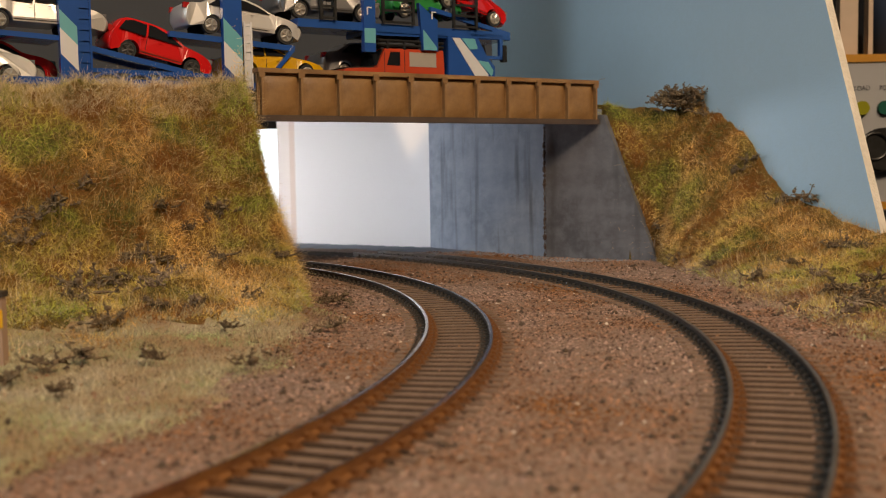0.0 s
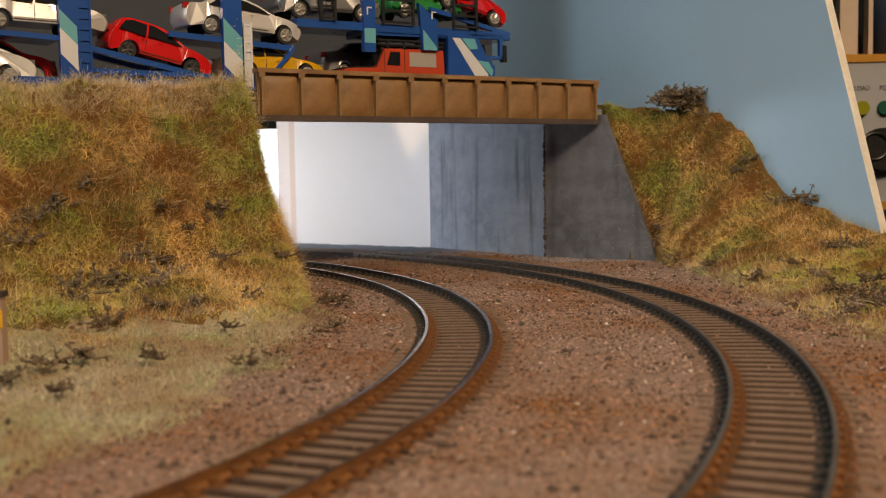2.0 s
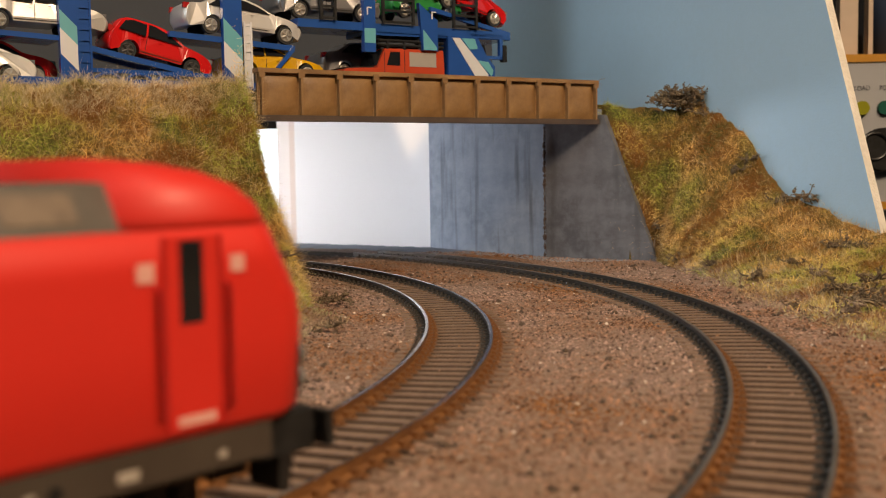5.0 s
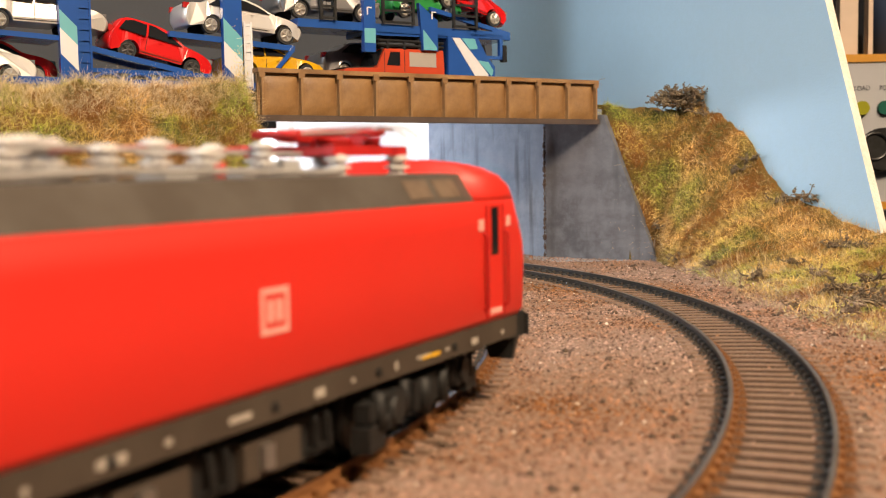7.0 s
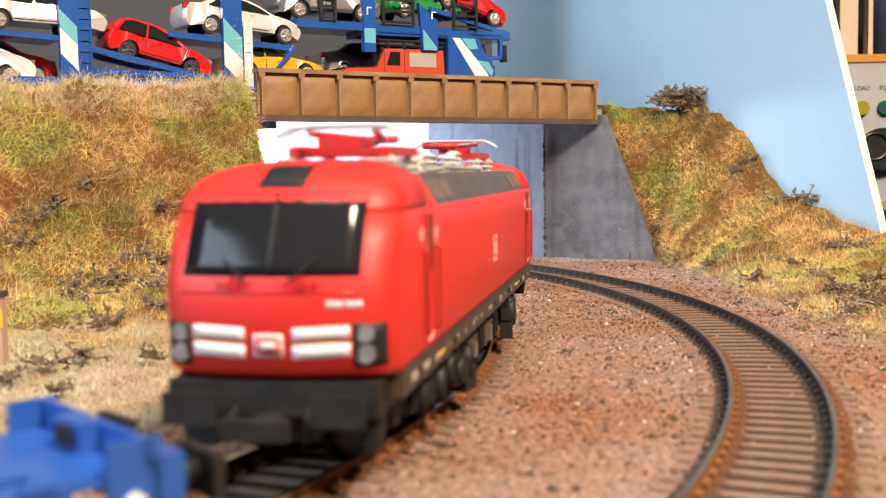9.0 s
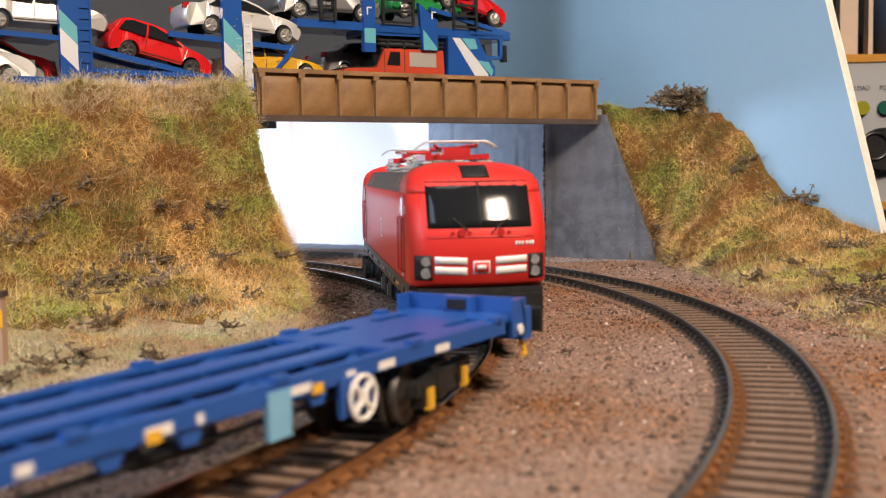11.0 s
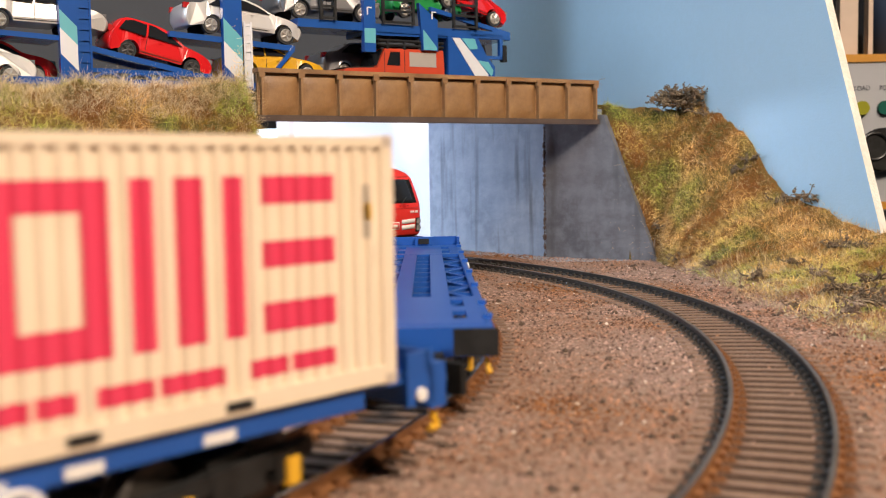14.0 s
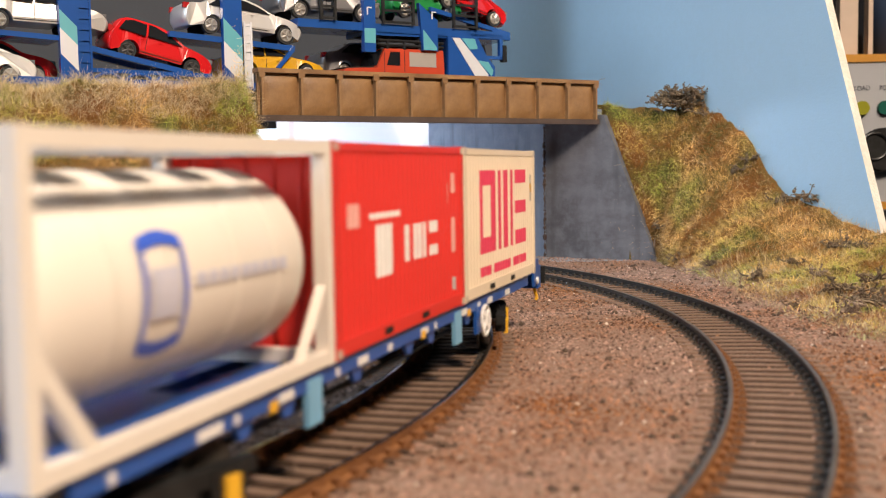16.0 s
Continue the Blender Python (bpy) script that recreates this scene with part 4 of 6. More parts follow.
        roof = part("roof_side", bm, "roof_grey", root, "dark grey sloped roof side")
        bm = bmesh.new()   # the red cab roof reaches further back on one side of each cab
        loft(bm, [[(x, y, z) for y, z in cross] for x in ((-68, -58) if s < 0 else (58, 68))], smooth=False)
        bevel(bm, 0.4, 2)
        part("cab_roof_flank", bm, "red", root)
        for x in ((-56, -46.5, 45, 54.5) if s < 0 else (-61.9, -52.4, 39.1, 48.6)):
            bm = bmesh.new()
            q = pose(0, 0, 0, s * math.degrees(math.atan2(2.9, 4.75)))
            box(bm, x, x + 7.4, -0.12, 0.12, -1.7, 1.7, Matrix.Translation((0, s * 14.93, 39.6)) @ q)
            part("roof_window", bm, "roof_vent", roof, "brownish roof grille")
        # logo on the side
        bm = bmesh.new()
        y = s * 16.4
        sx = 8.5 if s < 0 else -8.5
        for a in ((-2.9, 2.9, 22.6, 23.3), (-2.9, 2.9, 27.7, 28.4), (-2.9, -2.2, 23.3, 27.7), (2.2, 2.9, 23.3, 27.7), (-1.5, -0.3, 24.1, 26.9), (0.3, 1.5, 24.1, 26.9)):
            box(bm, sx + a[0], sx + a[1], min(y, y + s * 0.1), max(y, y + s * 0.1), a[2], a[3])
        part("side_logo", bm, "print_pale", body, "pale square logo outline")
    bm = bmesh.new()
    box(bm, -66, 66, -9.1, 9.1, 37.2, 40.2)
    part("roof_deck", bm, "roof_grey", root)
    # roof equipment
    for x, d in ((46, 1), (-46, -1)):
        pantograph(root, x, -d)
    rnd = random.Random(3)
    for x, y, h, r in ((22, -5, 5.2, 1.6), (22, 4, 5.2, 1.6), (8, -6, 4.2, 1.9), (8, 2, 5.6, 2.0), (-7, -4, 4.6, 1.9), (-7, 5, 5.6, 1.6), (-22, -5, 5.2, 1.6), (-22, 4, 5.0, 1.6), (-15, 0, 5.6, 2.2), (15, 0, 4.4, 2.0)):
        bm = bmesh.new()
        insulator(bm, x, y, 40.0, h + 1.8, r * 1.2)
        part("insulator", bm, "insulator", root, "pale grey ribbed insulator")
    bm = bmesh.new()
    wire(bm, [(62, 5.5, 46.4), (30, 5.5, 46.4), (22, 4, 45.6), (8, 2, 46.2), (-22, 4, 45.6), (-30, 5.5, 46.4), (-62, 5.5, 46.4)], 0.45, 8)
    part("roof_conductor", bm, "panto_red", root, "thin red roof conductor bar")
    for y, z, r in ((-9.5, 42.6, 0.5), (9.5, 42.6, 0.5), (-3.0, 45.4, 0.35)):
        bm = bmesh.new()
        wire(bm, [(-34, y, z), (-12, y, z + 0.6), (10, y, z + 0.3), (34, y, z)], r, 6)
        part("roof_pipe", bm, "bow_metal", root, "thin silvery roof pipe")
    for x, y, w, d, h in ((27, -4, 4, 5, 4.4), (30, 5, 3, 3, 3.4), (-28, 4, 4, 5, 4.2), (-30, -5, 3, 4, 5.0), (18, 6, 3, 3, 3.8), (-18, -7, 4, 3, 3.6)):
        bm = bmesh.new()
        box(bm, x - w / 2, x + w / 2, y - d / 2, y + d / 2, 40.1, 40.1 + h)
        bevel(bm, 0.5, 2)
        part("roof_box", bm, "light_grey", root, "pale grey roof apparatus box")
    bm = bmesh.new()
    box(bm, 0, 6, -7, -2, 40.1, 43.5)
    bevel(bm, 0.5, 2)
    part("roof_box", bm, "light_grey", root, "pale grey roof apparatus box")
    bm = bmesh.new()
    rod(bm, (11, -4.5, 40.1), (11, -4.5, 44.2), 2.2, 16)
    part("roof_switch", bm, "panto_red", root, "small red roof drum")
    bm = bmesh.new()
    box(bm, -24, 24, -13, 13, 3.5, 9.6)
    bevel(bm, 0.5, 2)
    tank = part("underfloor_tank", bm, "black", root)
    for x0, x1 in ((-18, -6), (4, 16)):
        bar("equipment_case", (x0, x1, -14.5, 14.5, 4.4, 9.0), "dark_grey", tank, bev=0.5)
    for s in (-1, 1):
        for x0, x1 in ((-15, -12.6), (7, 9.2)):
            bar("tank_cover", (x0, x1, s * 14.9 - 0.5, s * 14.9 + 0.5, 5.2, 8.4), "dull_metal", tank, "dull metal cover", bev=0.3)
        for x in (-21, -3, 0, 19, 22):
            bm = bmesh.new()
            wire(bm, [(x, s * 12.5, 10.4), (x + 0.6, s * 14.4, 9.2), (x + 1.0, s * 14.4, 5.0), (x + 0.4, s * 12.8, 4.2)], 0.5, 6)
            part("hose", bm, "black", tank)
    return root


M["roof_vent"] = mat("roof_vent", (0.16, 0.115, 0.08), 0.5, spots=(0.10, 0.07, 0.05), scale=500, amount=0.7)
M["light_grey"] = mat("light_grey", (0.42, 0.42, 0.42), 0.5, spots=(0.34, 0.34, 0.34), scale=100, amount=0.5)
loco = make_loco()


# ---- the container wagons ----
def wagon_bogie(parent, x, turn):
    bm = bmesh.new()
    for s in (-1, 1):
        y = s * 11.2
        box(bm, -15.5, 15.5, y - 0.9, y + 0.9, 5.6, 7.8)
        box(bm, -5, 5, y - 1.1, y + 1.1, 3.6, 7.9)
        for dx in (-10.3, 10.3):
            box(bm, dx - 3.0, dx + 3.0, y - 1.2, y + 1.2, 3.6, 7.4)
    box(bm, -4, 4, -11, 11, 5.5, 9.0)
    bevel(bm, 0.25, 1)
    bog = part("bogie", bm, "black", parent, m=mm(x, 0, 0, 0, 0, turn))
    for dx in (-10.3, 10.3):
        for s in (-1, 1):
            bm = bmesh.new()
            box(bm, dx - 1.3, dx + 1.3, s * 12.5 - 0.5, s * 12.5 + 0.5, 2.9, 6.4)
            bevel(bm, 0.5, 2)
            part("axle_cover", bm, "yellow", bog, "yellow axle-box cover")
        wheelset(bog, 5.2, dx, 5.2, "wheel_steel")
    return bog


M["wheel_steel"] = mat("wheel_steel", (0.10, 0.09, 0.08), 0.45, metal=0.7, spots=(0.06, 0.05, 0.045), scale=200, amount=0.6)


def make_wagon(label, nose=0.0):
    root = thing("flat_wagon", label, "flat wagon", group="blue container wagons")
    Z = 14.2
    # two centre beams and two side sills
    for y in (-4.3, 4.3):
        bm = bmesh.new()
        box(bm, -78, 88, y - 2.1, y + 2.1, Z - 0.8, Z - 0.1)
        box(bm, -78, 88, y - 0.4, y + 0.4, 9.0, Z - 0.8)
        box(bm, -70, 70, y - 1.3, y + 1.3, 8.4, 9.2)
        part("centre_beam", bm, "blue", root)
    for s in (-1, 1):
        bm = bmesh.new()
        y = s * 13.0
        box(bm, -94, 104, y - 0.5, y + 0.5, 11.4, Z - 0.1)
        box(bm, -94, 104, y - s * 0.7 - 0.4, y - s * 0.7 + 0.4, Z - 0.9, Z - 0.1)
        sill = part("side_sill", bm, "blue", root, "blue side sill with white markings")
        for x in (-58, -45, -19, 7, 20, 46):
            bm = bmesh.new()
            loft(bm, [[(x + a, y - s * o, z) for a, z in ((-2.6, 11.5), (2.6, 11.5), (1.2, 9.0), (-1.2, 9.0))] for o in (0.1, 0.9)], smooth=False)
            part("sill_bracket", bm, "blue", sill)
        bm = bmesh.new()
        wire(bm, [(-62, y - s * 2.4, 8.8), (-20, y - s * 2.4, 8.2), (20, y - s * 2.4, 8.2), (62, y - s * 2.4, 8.8)], 0.55, 6)
        part("brake_pipe", bm, "black", sill)
        rnd = random.Random(5 + s)
        bm = bmesh.new()
        for k in range(13):
            x = -86 + k * 13.6 + rnd.uniform(-4, 4)
            w = rnd.choice([1.2, 2.2, 4.5, 6.0])
            yy = y + s * 0.5
            box(bm, x, x + w, min(yy, yy + s * 0.1), max(yy, yy + s * 0.1), 11.6, 12.9)
        part("marking", bm, "print_white", sill, "white marking bars")
        for x in (34, -40):
            bm = bmesh.new()
            box(bm, x, x + 5.0, y + s * 0.4 - 0.3, y + s * 0.4 + 0.5, 6.2, 13.0)
            bevel(bm, 0.2, 1)
            part("side_plate", bm, "light_blue", sill, "pale blue plate")
        bm = bmesh.new()
        for x in (44, -52, 12):
            box(bm, x, x + 2.4, min(y + s * 0.5, y + s * 0.65), max(y + s * 0.5, y + s * 0.65), 10.9, 12.4)
        part("marking", bm, "yellow", sill, "small yellow marking")
        for x in (-91, -69, -33, 2, 37, 72, 101):
            bm = bmesh.new()
            box(bm, x - 1.6, x + 1.6, y - 0.9, y + 0.9, Z - 0.2, Z + 0.7)
            bevel(bm, 0.3, 1)
            part("container_pin", bm, "blue", sill)
        # brake hand wheel
        bm = bmesh.new()
        ring = []
        for k in range(25):
            a = 2 * math.pi * k / 24
            ring.append((55 + 3.3 * math.cos(a), s * 14.6, 8.6 + 3.3 * math.sin(a)))
        wire(bm, ring, 0.42, 6)
        rod(bm, (55, s * 13.6, 8.6), (55, s * 14.9, 8.6), 1.1, 10)
        for k in range(4):
            a = math.pi * (k / 2 + 0.25)
            rod(bm, (55, s * 14.5, 8.6), (55 + 3.2 * math.cos(a), s * 14.5, 8.6 + 3.2 * math.sin(a)), 0.55, 6)
        part("hand_wheel", bm, "print_white", root, "white brake hand wheel")
        bm = bmesh.new()
        box(bm, 50.5, 58.5, s * 13.4 - 0.4, s * 13.4 + 0.4, 6.0, 12.0)
        part("wheel_bracket", bm, "blue", root)
    # cross members and diagonals
    for k in range(11):
        x = -65 + 13 * k
        bar("cross_member", (x - 0.4, x + 0.4, -12.6, 12.6, Z - 2.4, Z - 1.1), "blue", root)
    for s in (-1, 1):
        for k in range(5):
            x = -65 + 26 * k
            for e in (-1, 1):
                bm = bmesh.new()
                a, b = Vector((x + 13 - e * 0, s * 12.4, Z - 1.0)), Vector((x + 13 + e * 13, s * 6.2, Z - 1.0))
                d = (b - a).normalized()
                n = Vector((-d.y, d.x, 0)) * 0.55
                loft(bm, [[a + n, a - n, a - n - Vector((0, 0, 0.8)), a + n - Vector((0, 0, 0.8))], [b + n, b - n, b - n - Vector((0, 0, 0.8)), b + n - Vector((0, 0, 0.8))]], smooth=False)
                part("diagonal_brace", bm, "blue", root)
    # end decks with long slots, raised end beams, buffers
    for d in (1, -1):
        turn = mm(nose, 0, 0) if d > 0 else mm(10, 0, 0, 0, 0, 180)
        bm = bmesh.new()
        z0, z1 = Z - 1.0, Z - 0.05
        xs = [66, 72, 83, 91, 102, 112]
        for a, b, slot in zip(xs, xs[1:], (0, 1, 0, 1, 0)):
            if slot:
                for y0, y1 in ((-12.4, -9.2), (-6.4, 6.4), (9.2, 12.4)):
                    box(bm, a, b, y0, y1, z0, z1)
            else:
                box(bm, a, b, -12.4, 12.4, z0, z1)
        deck = part("end_deck", bm, "blue", root, "blue end deck plate with long slots", turn)
        bm = bmesh.new()
        box(bm, 112, 115.5, -13.4, 13.4, 9.0, Z + (1.2 if d > 0 else 0.2))
        rise = 3.2 if d > 0 else 0.3
        box(bm, 111.2, 112, -13.4, 13.4, Z, Z + rise)
        if d > 0:
            box(bm, 109, 112, -3.2, 3.2, Z - 0.1, Z + rise)
        for s in (-1, 1):
            box(bm, 107.5, 113.0, s * 13.0 - 0.4, s * 13.0 + 0.4, 10.0, Z + rise)
        bevel(bm, 0.25, 1)
        beam = part("end_beam", bm, "blue", root, "raised blue end beam", turn)
        if d > 0:
            bar("pocket", (108.4, 109.05, -2.0, 2.0, Z + 0.6, Z + 2.6), "black", beam)
        for s in (-1, 1):
            bm = bmesh.new()
            rod(bm, (115.4, s * 10.0, 12.4), (118.5, s * 10.0, 12.4), 1.3, 12)
            box(bm, 118.4, 119.6, s * 10 - 4.0, s * 10 + 4.0, 9.8, 14.6)
            bevel(bm, 0.4, 2)
            part("buffer", bm, "black", beam)
            bm = bmesh.new()
            rod(bm, (110, s * 13.4, 11.5), (110, s * 14.0, 11.5), 1.0, 12)
            part("end_lamp", bm, "print_white", beam, "round pale end marker")
            bm = bmesh.new()
            wire(bm, [(113.5, s * 12, 9), (114.5, s * 12.5, 6.0), (112.5, s * 12.8, 6.0)], 0.5, 6)
            part("shunter_step", bm, "yellow", beam, "yellow shunter's handle")
        bm = bmesh.new()
        box(bm, 113, 122.5, -1.4, 1.4, 8.6, 10.2)
        box(bm, 120, 123.5, -4.2, 4.2, 8.2, 10.8)
        part("coupling", bm, "black", beam)
        wagon_bogie(root, 81.5 if d > 0 else -72.0, d * 13.5)
    bm = bmesh.new()
    for x in (-30, 18):
        rod(bm, (x, -4, 7.2), (x + 14, -4, 7.2), 2.4, 14)
    rod(bm, (-60, 6, 7.6), (60, 6, 7.6), 0.5, 6)
    part("brake_cylinder", bm, "black", root)
    return root


wagon_a = make_wagon("empty blue container flat wagon with open lattice deck")
wagon_b = make_wagon("blue container flat wagon loaded with three short containers", 5.0)


# ---- the three containers on the second wagon: they ride as its load ----
BOT, TALL, HALF = 14.2, 33.2, 14.4


def make_container(x0, x1, material, label):
    root = tagged(part("container", *container_frame(x0, x1), material, None, label), label, "container", "containers on the wagon")
    z0, z1 = BOT + 2.6, BOT + TALL - 1.4
    for s in (-1, 1):
        prof = rib_line(x0, x1)
        a, b = x0 + 2.2, x1 - 2.2
        bm = bmesh.new()
        lo = [bm.verts.new((x, s * (HALF + o), z0)) for x, o in prof]
        hi = [bm.verts.new((x, s * (HALF + o), z1)) for x, o in prof]
        for k in range(len(prof) - 1):
            bm.faces.new((lo[k], lo[k + 1], hi[k + 1], hi[k]) if s < 0 else (lo[k + 1], lo[k], hi[k], hi[k + 1]))
        inner = [bm.verts.new((x, s * (HALF - 1.4), z)) for x in (a, b) for z in (z0, z1)]
        bm.faces.new((inner[0], inner[1], inner[3], inner[2]))
        part("side_panel", bm, material, root)
    bm = bmesh.new()
    box(bm, x0 + 2, x1 - 2, -HALF + 1, HALF - 1, BOT + TALL - 1.2, BOT + TALL - 0.5)
    for k in range(20):
        x = x0 + 4 + k * (x1 - x0 - 8) / 19
        box(bm, x - 0.7, x + 0.7, -HALF + 2, HALF - 2, BOT + TALL - 0.5, BOT + TALL - 0.1)
    part("roof_panel", bm, material, root)
    for d, x in ((1, x1), (-1, x0)):
        bm = bmesh.new()
        xa, xb = sorted((x - d * 0.9, x - d * 0.3))
        for s in (-1, 1):
            box(bm, xa, xb, min(s * 0.2, s * (HALF - 1.8)), max(s * 0.2, s * (HALF - 1.8)), BOT + 2.2, BOT + TALL - 2.0)
        for y in (-9, -4.5, 4.5, 9):
            rod(bm, (x - d * 0.15, y, BOT + 2.0), (x - d * 0.15, y, BOT + TALL - 2), 0.35, 8)
        part("end_door", bm, material, root)
    return root


def container_frame(x0, x1):
    bm = bmesh.new()
    for x in (x0, x1 - 2.2):
        for y in (-HALF, HALF - 2.2):
            box(bm, x, x + 2.2, y, y + 2.2, BOT, BOT + TALL)
    for y in (-HALF + 0.05, HALF - 1.65):
        box(bm, x0 + 2.2, x1 - 2.2, y, y + 1.6, BOT + 0.3, BOT + 2.7)
        box(bm, x0 + 2.2, x1 - 2.2, y, y + 1.6, BOT + TALL - 1.5, BOT + TALL - 0.2)
    for x in (x0 + 0.1, x1 - 2.1):
        box(bm, x, x + 2.0, -HALF + 2.2, HALF - 2.2, BOT + 0.2, BOT + 2.2)
        box(bm, x, x + 2.0, -HALF + 2.2, HALF - 2.2, BOT + TALL - 2.2, BOT + TALL - 0.2)
    bevel(bm, 0.2, 1)
    return (bm,)


def container_details(root, x0, x1):
    for s in (-1, 1):
        bm = bmesh.new()
        for fx in (0.33, 0.62):
            x = x0 + fx * (x1 - x0)
            box(bm, x - 1.9, x + 1.9, s * HALF - 0.12, s * HALF + 0.12, BOT + 0.9, BOT + 2.0)
        part("fork_pocket", bm, "black", root)
        bm = bmesh.new()
        for x in (x0 + 0.25, x1 - 1.95):
            for z in (BOT + 0.2, BOT + TALL - 1.5):
                box(bm, x, x + 1.7, s * HALF - 0.1, s * HALF + 0.25, z, z + 1.3)
        part("corner_casting", bm, "corner_metal", root)


M["lettering_grey"] = mat("lettering_grey", (0.42, 0.36, 0.28), 0.6)
M["corner_metal"] = mat("corner_metal", (0.5, 0.42, 0.34), 0.5, spots=(0.4, 0.33, 0.27), scale=300, amount=0.5)


def rib_line(x0, x1):
    """The outline of a ribbed side between the ends x0 and x1, as (x, depth) pairs."""
    n = 27
    a, b = x0 + 2.2, x1 - 2.2
    step = (b - a) / n
    prof = []
    for k in range(n):
        x = a + k * step
        prof += [(x, -0.10), (x + 0.38 * step, -0.10), (x + 0.5 * step, -0.62), (x + 0.88 * step, -0.62)]
    return prof + [(b, -0.10)]


def flat_shapes(root, name, rects, material, s, label=""):
    """Printed shapes that follow the ribs of the container's side."""
    x0, x1 = (39.7, 109.3) if root is cream_box else (-30.7, 38.9)
    prof = rib_line(x0, x1)
    px, po = [q[0] for q in prof], [q[1] for q in prof]
    bm = bmesh.new()
    for a, b, z0, z1 in rects:
        xs = [a] + [x for x in px if a < x < b] + [b]
        os = [s * (HALF + float(np.interp(x, px, po)) + 0.05) for x in xs]
        lo = [bm.verts.new((x, o, z0)) for x, o in zip(xs, os)]
        hi = [bm.verts.new((x, o, z1)) for x, o in zip(xs, os)]
        for k in range(len(xs) - 1):
            bm.faces.new((lo[k], lo[k + 1], hi[k + 1], hi[k]))
    return part(name, bm, material, root, label)


cream_box = make_container(39.7, 109.3, ["cream"], "cream ribbed container with bold magenta shapes")
container_details(cream_box, 39.7, 109.3)
red_box = make_container(-30.7, 38.9, ["container_red"], "bright red ribbed container with white marks")
container_details(red_box, -30.7, 38.9)
for s in (-1, 1):
    # bold magenta mark as plain shapes, reading the same way from either side
    def fx(x):
        return 74.5 + (x - 74.5) * (1 if s < 0 else -1)

    def rects(spec):
        out = []
        for x0, x1, z0, z1 in spec:
            a, b = sorted((fx(x0), fx(x1)))
            out.append((a, b, z0, z1))
        return out

    flat_shapes(cream_box, "mark", rects([(53.0, 56.2, 23.6, 42.4), (63.4, 66.6, 23.6, 42.4), (56.2, 63.4, 23.6, 27.2), (56.2, 63.4, 39.0, 42.4)]), "magenta", s, "magenta hollow rectangle")
    flat_shapes(cream_box, "mark", rects([(69.0, 72.4, 23.6, 42.4), (75.0, 78.6, 23.6, 42.4), (81.2, 84.6, 23.6, 42.4)]), "magenta", s, "three magenta upright bars")
    flat_shapes(cream_box, "mark", rects([(87.2, 99.0, 23.6, 27.2), (87.2, 99.0, 31.4, 34.6), (87.2, 99.0, 39.0, 42.4)]), "magenta", s, "three magenta level bars")
    flat_shapes(cream_box, "lettering_bar", rects([(53.0, 57.0, 18.4, 20.6), (57.8, 62.5, 18.4, 20.6), (64.4, 71.5, 18.4, 20.6), (72.5, 81.0, 18.4, 20.6), (85.0, 90.5, 18.4, 20.6), (91.2, 98.6, 18.4, 20.6)]), "magenta", s, "thin magenta lettering bars")
    flat_shapes(cream_box, "lettering_bar", rects([(104.0, 104.9, 34, 41), (105.6, 106.2, 30, 33)]), "lettering_grey", s)
    flat_shapes(cream_box, "label_plate", rects([(104.2, 105.2, 36.4, 38.6)]), "yellow", s)

    def gx(x):
        return 4.1 + (x - 4.1) * (1 if s < 0 else -1)

    def rects2(spec):
        out = []
        for x0, x1, z0, z1 in spec:
            a, b = sorted((gx(x0), gx(x1)))
            out.append((a, b, z0, z1))
        return out

    flat_shapes(red_box, "mark", rects2([(-13.0, -4.5, 25.0, 33.8), (-16, 0.0, 34.8, 35.8), (2.0, 5.0, 26.5, 33.0), (6.2, 8.2, 26.5, 33.0), (9.4, 11.0, 26.5, 33.0), (12.4, 14.2, 26.5, 33.0), (15.4, 21.0, 26.5, 28.4), (15.4, 21.0, 30.8, 33.0)]), "print_white", s, "white block-shaped mark")
    flat_shapes(red_box, "logo_patch", rects2([(-25.5, -20.0, 33.8, 37.6)]), "print_pale", s, "pale square patch")
    flat_shapes(red_box, "label_plate", rects2([(31.0, 34.0, 18.2, 20.8)]), "light_grey", s, "small grey plate")
    flat_shapes(red_box, "lettering_bar", rects2([(30.0, 33.4, 38, 42), (30.0, 33.4, 26, 33), (27.5, 29.0, 36, 40)]), "print_pale", s, "pale lettering bars")


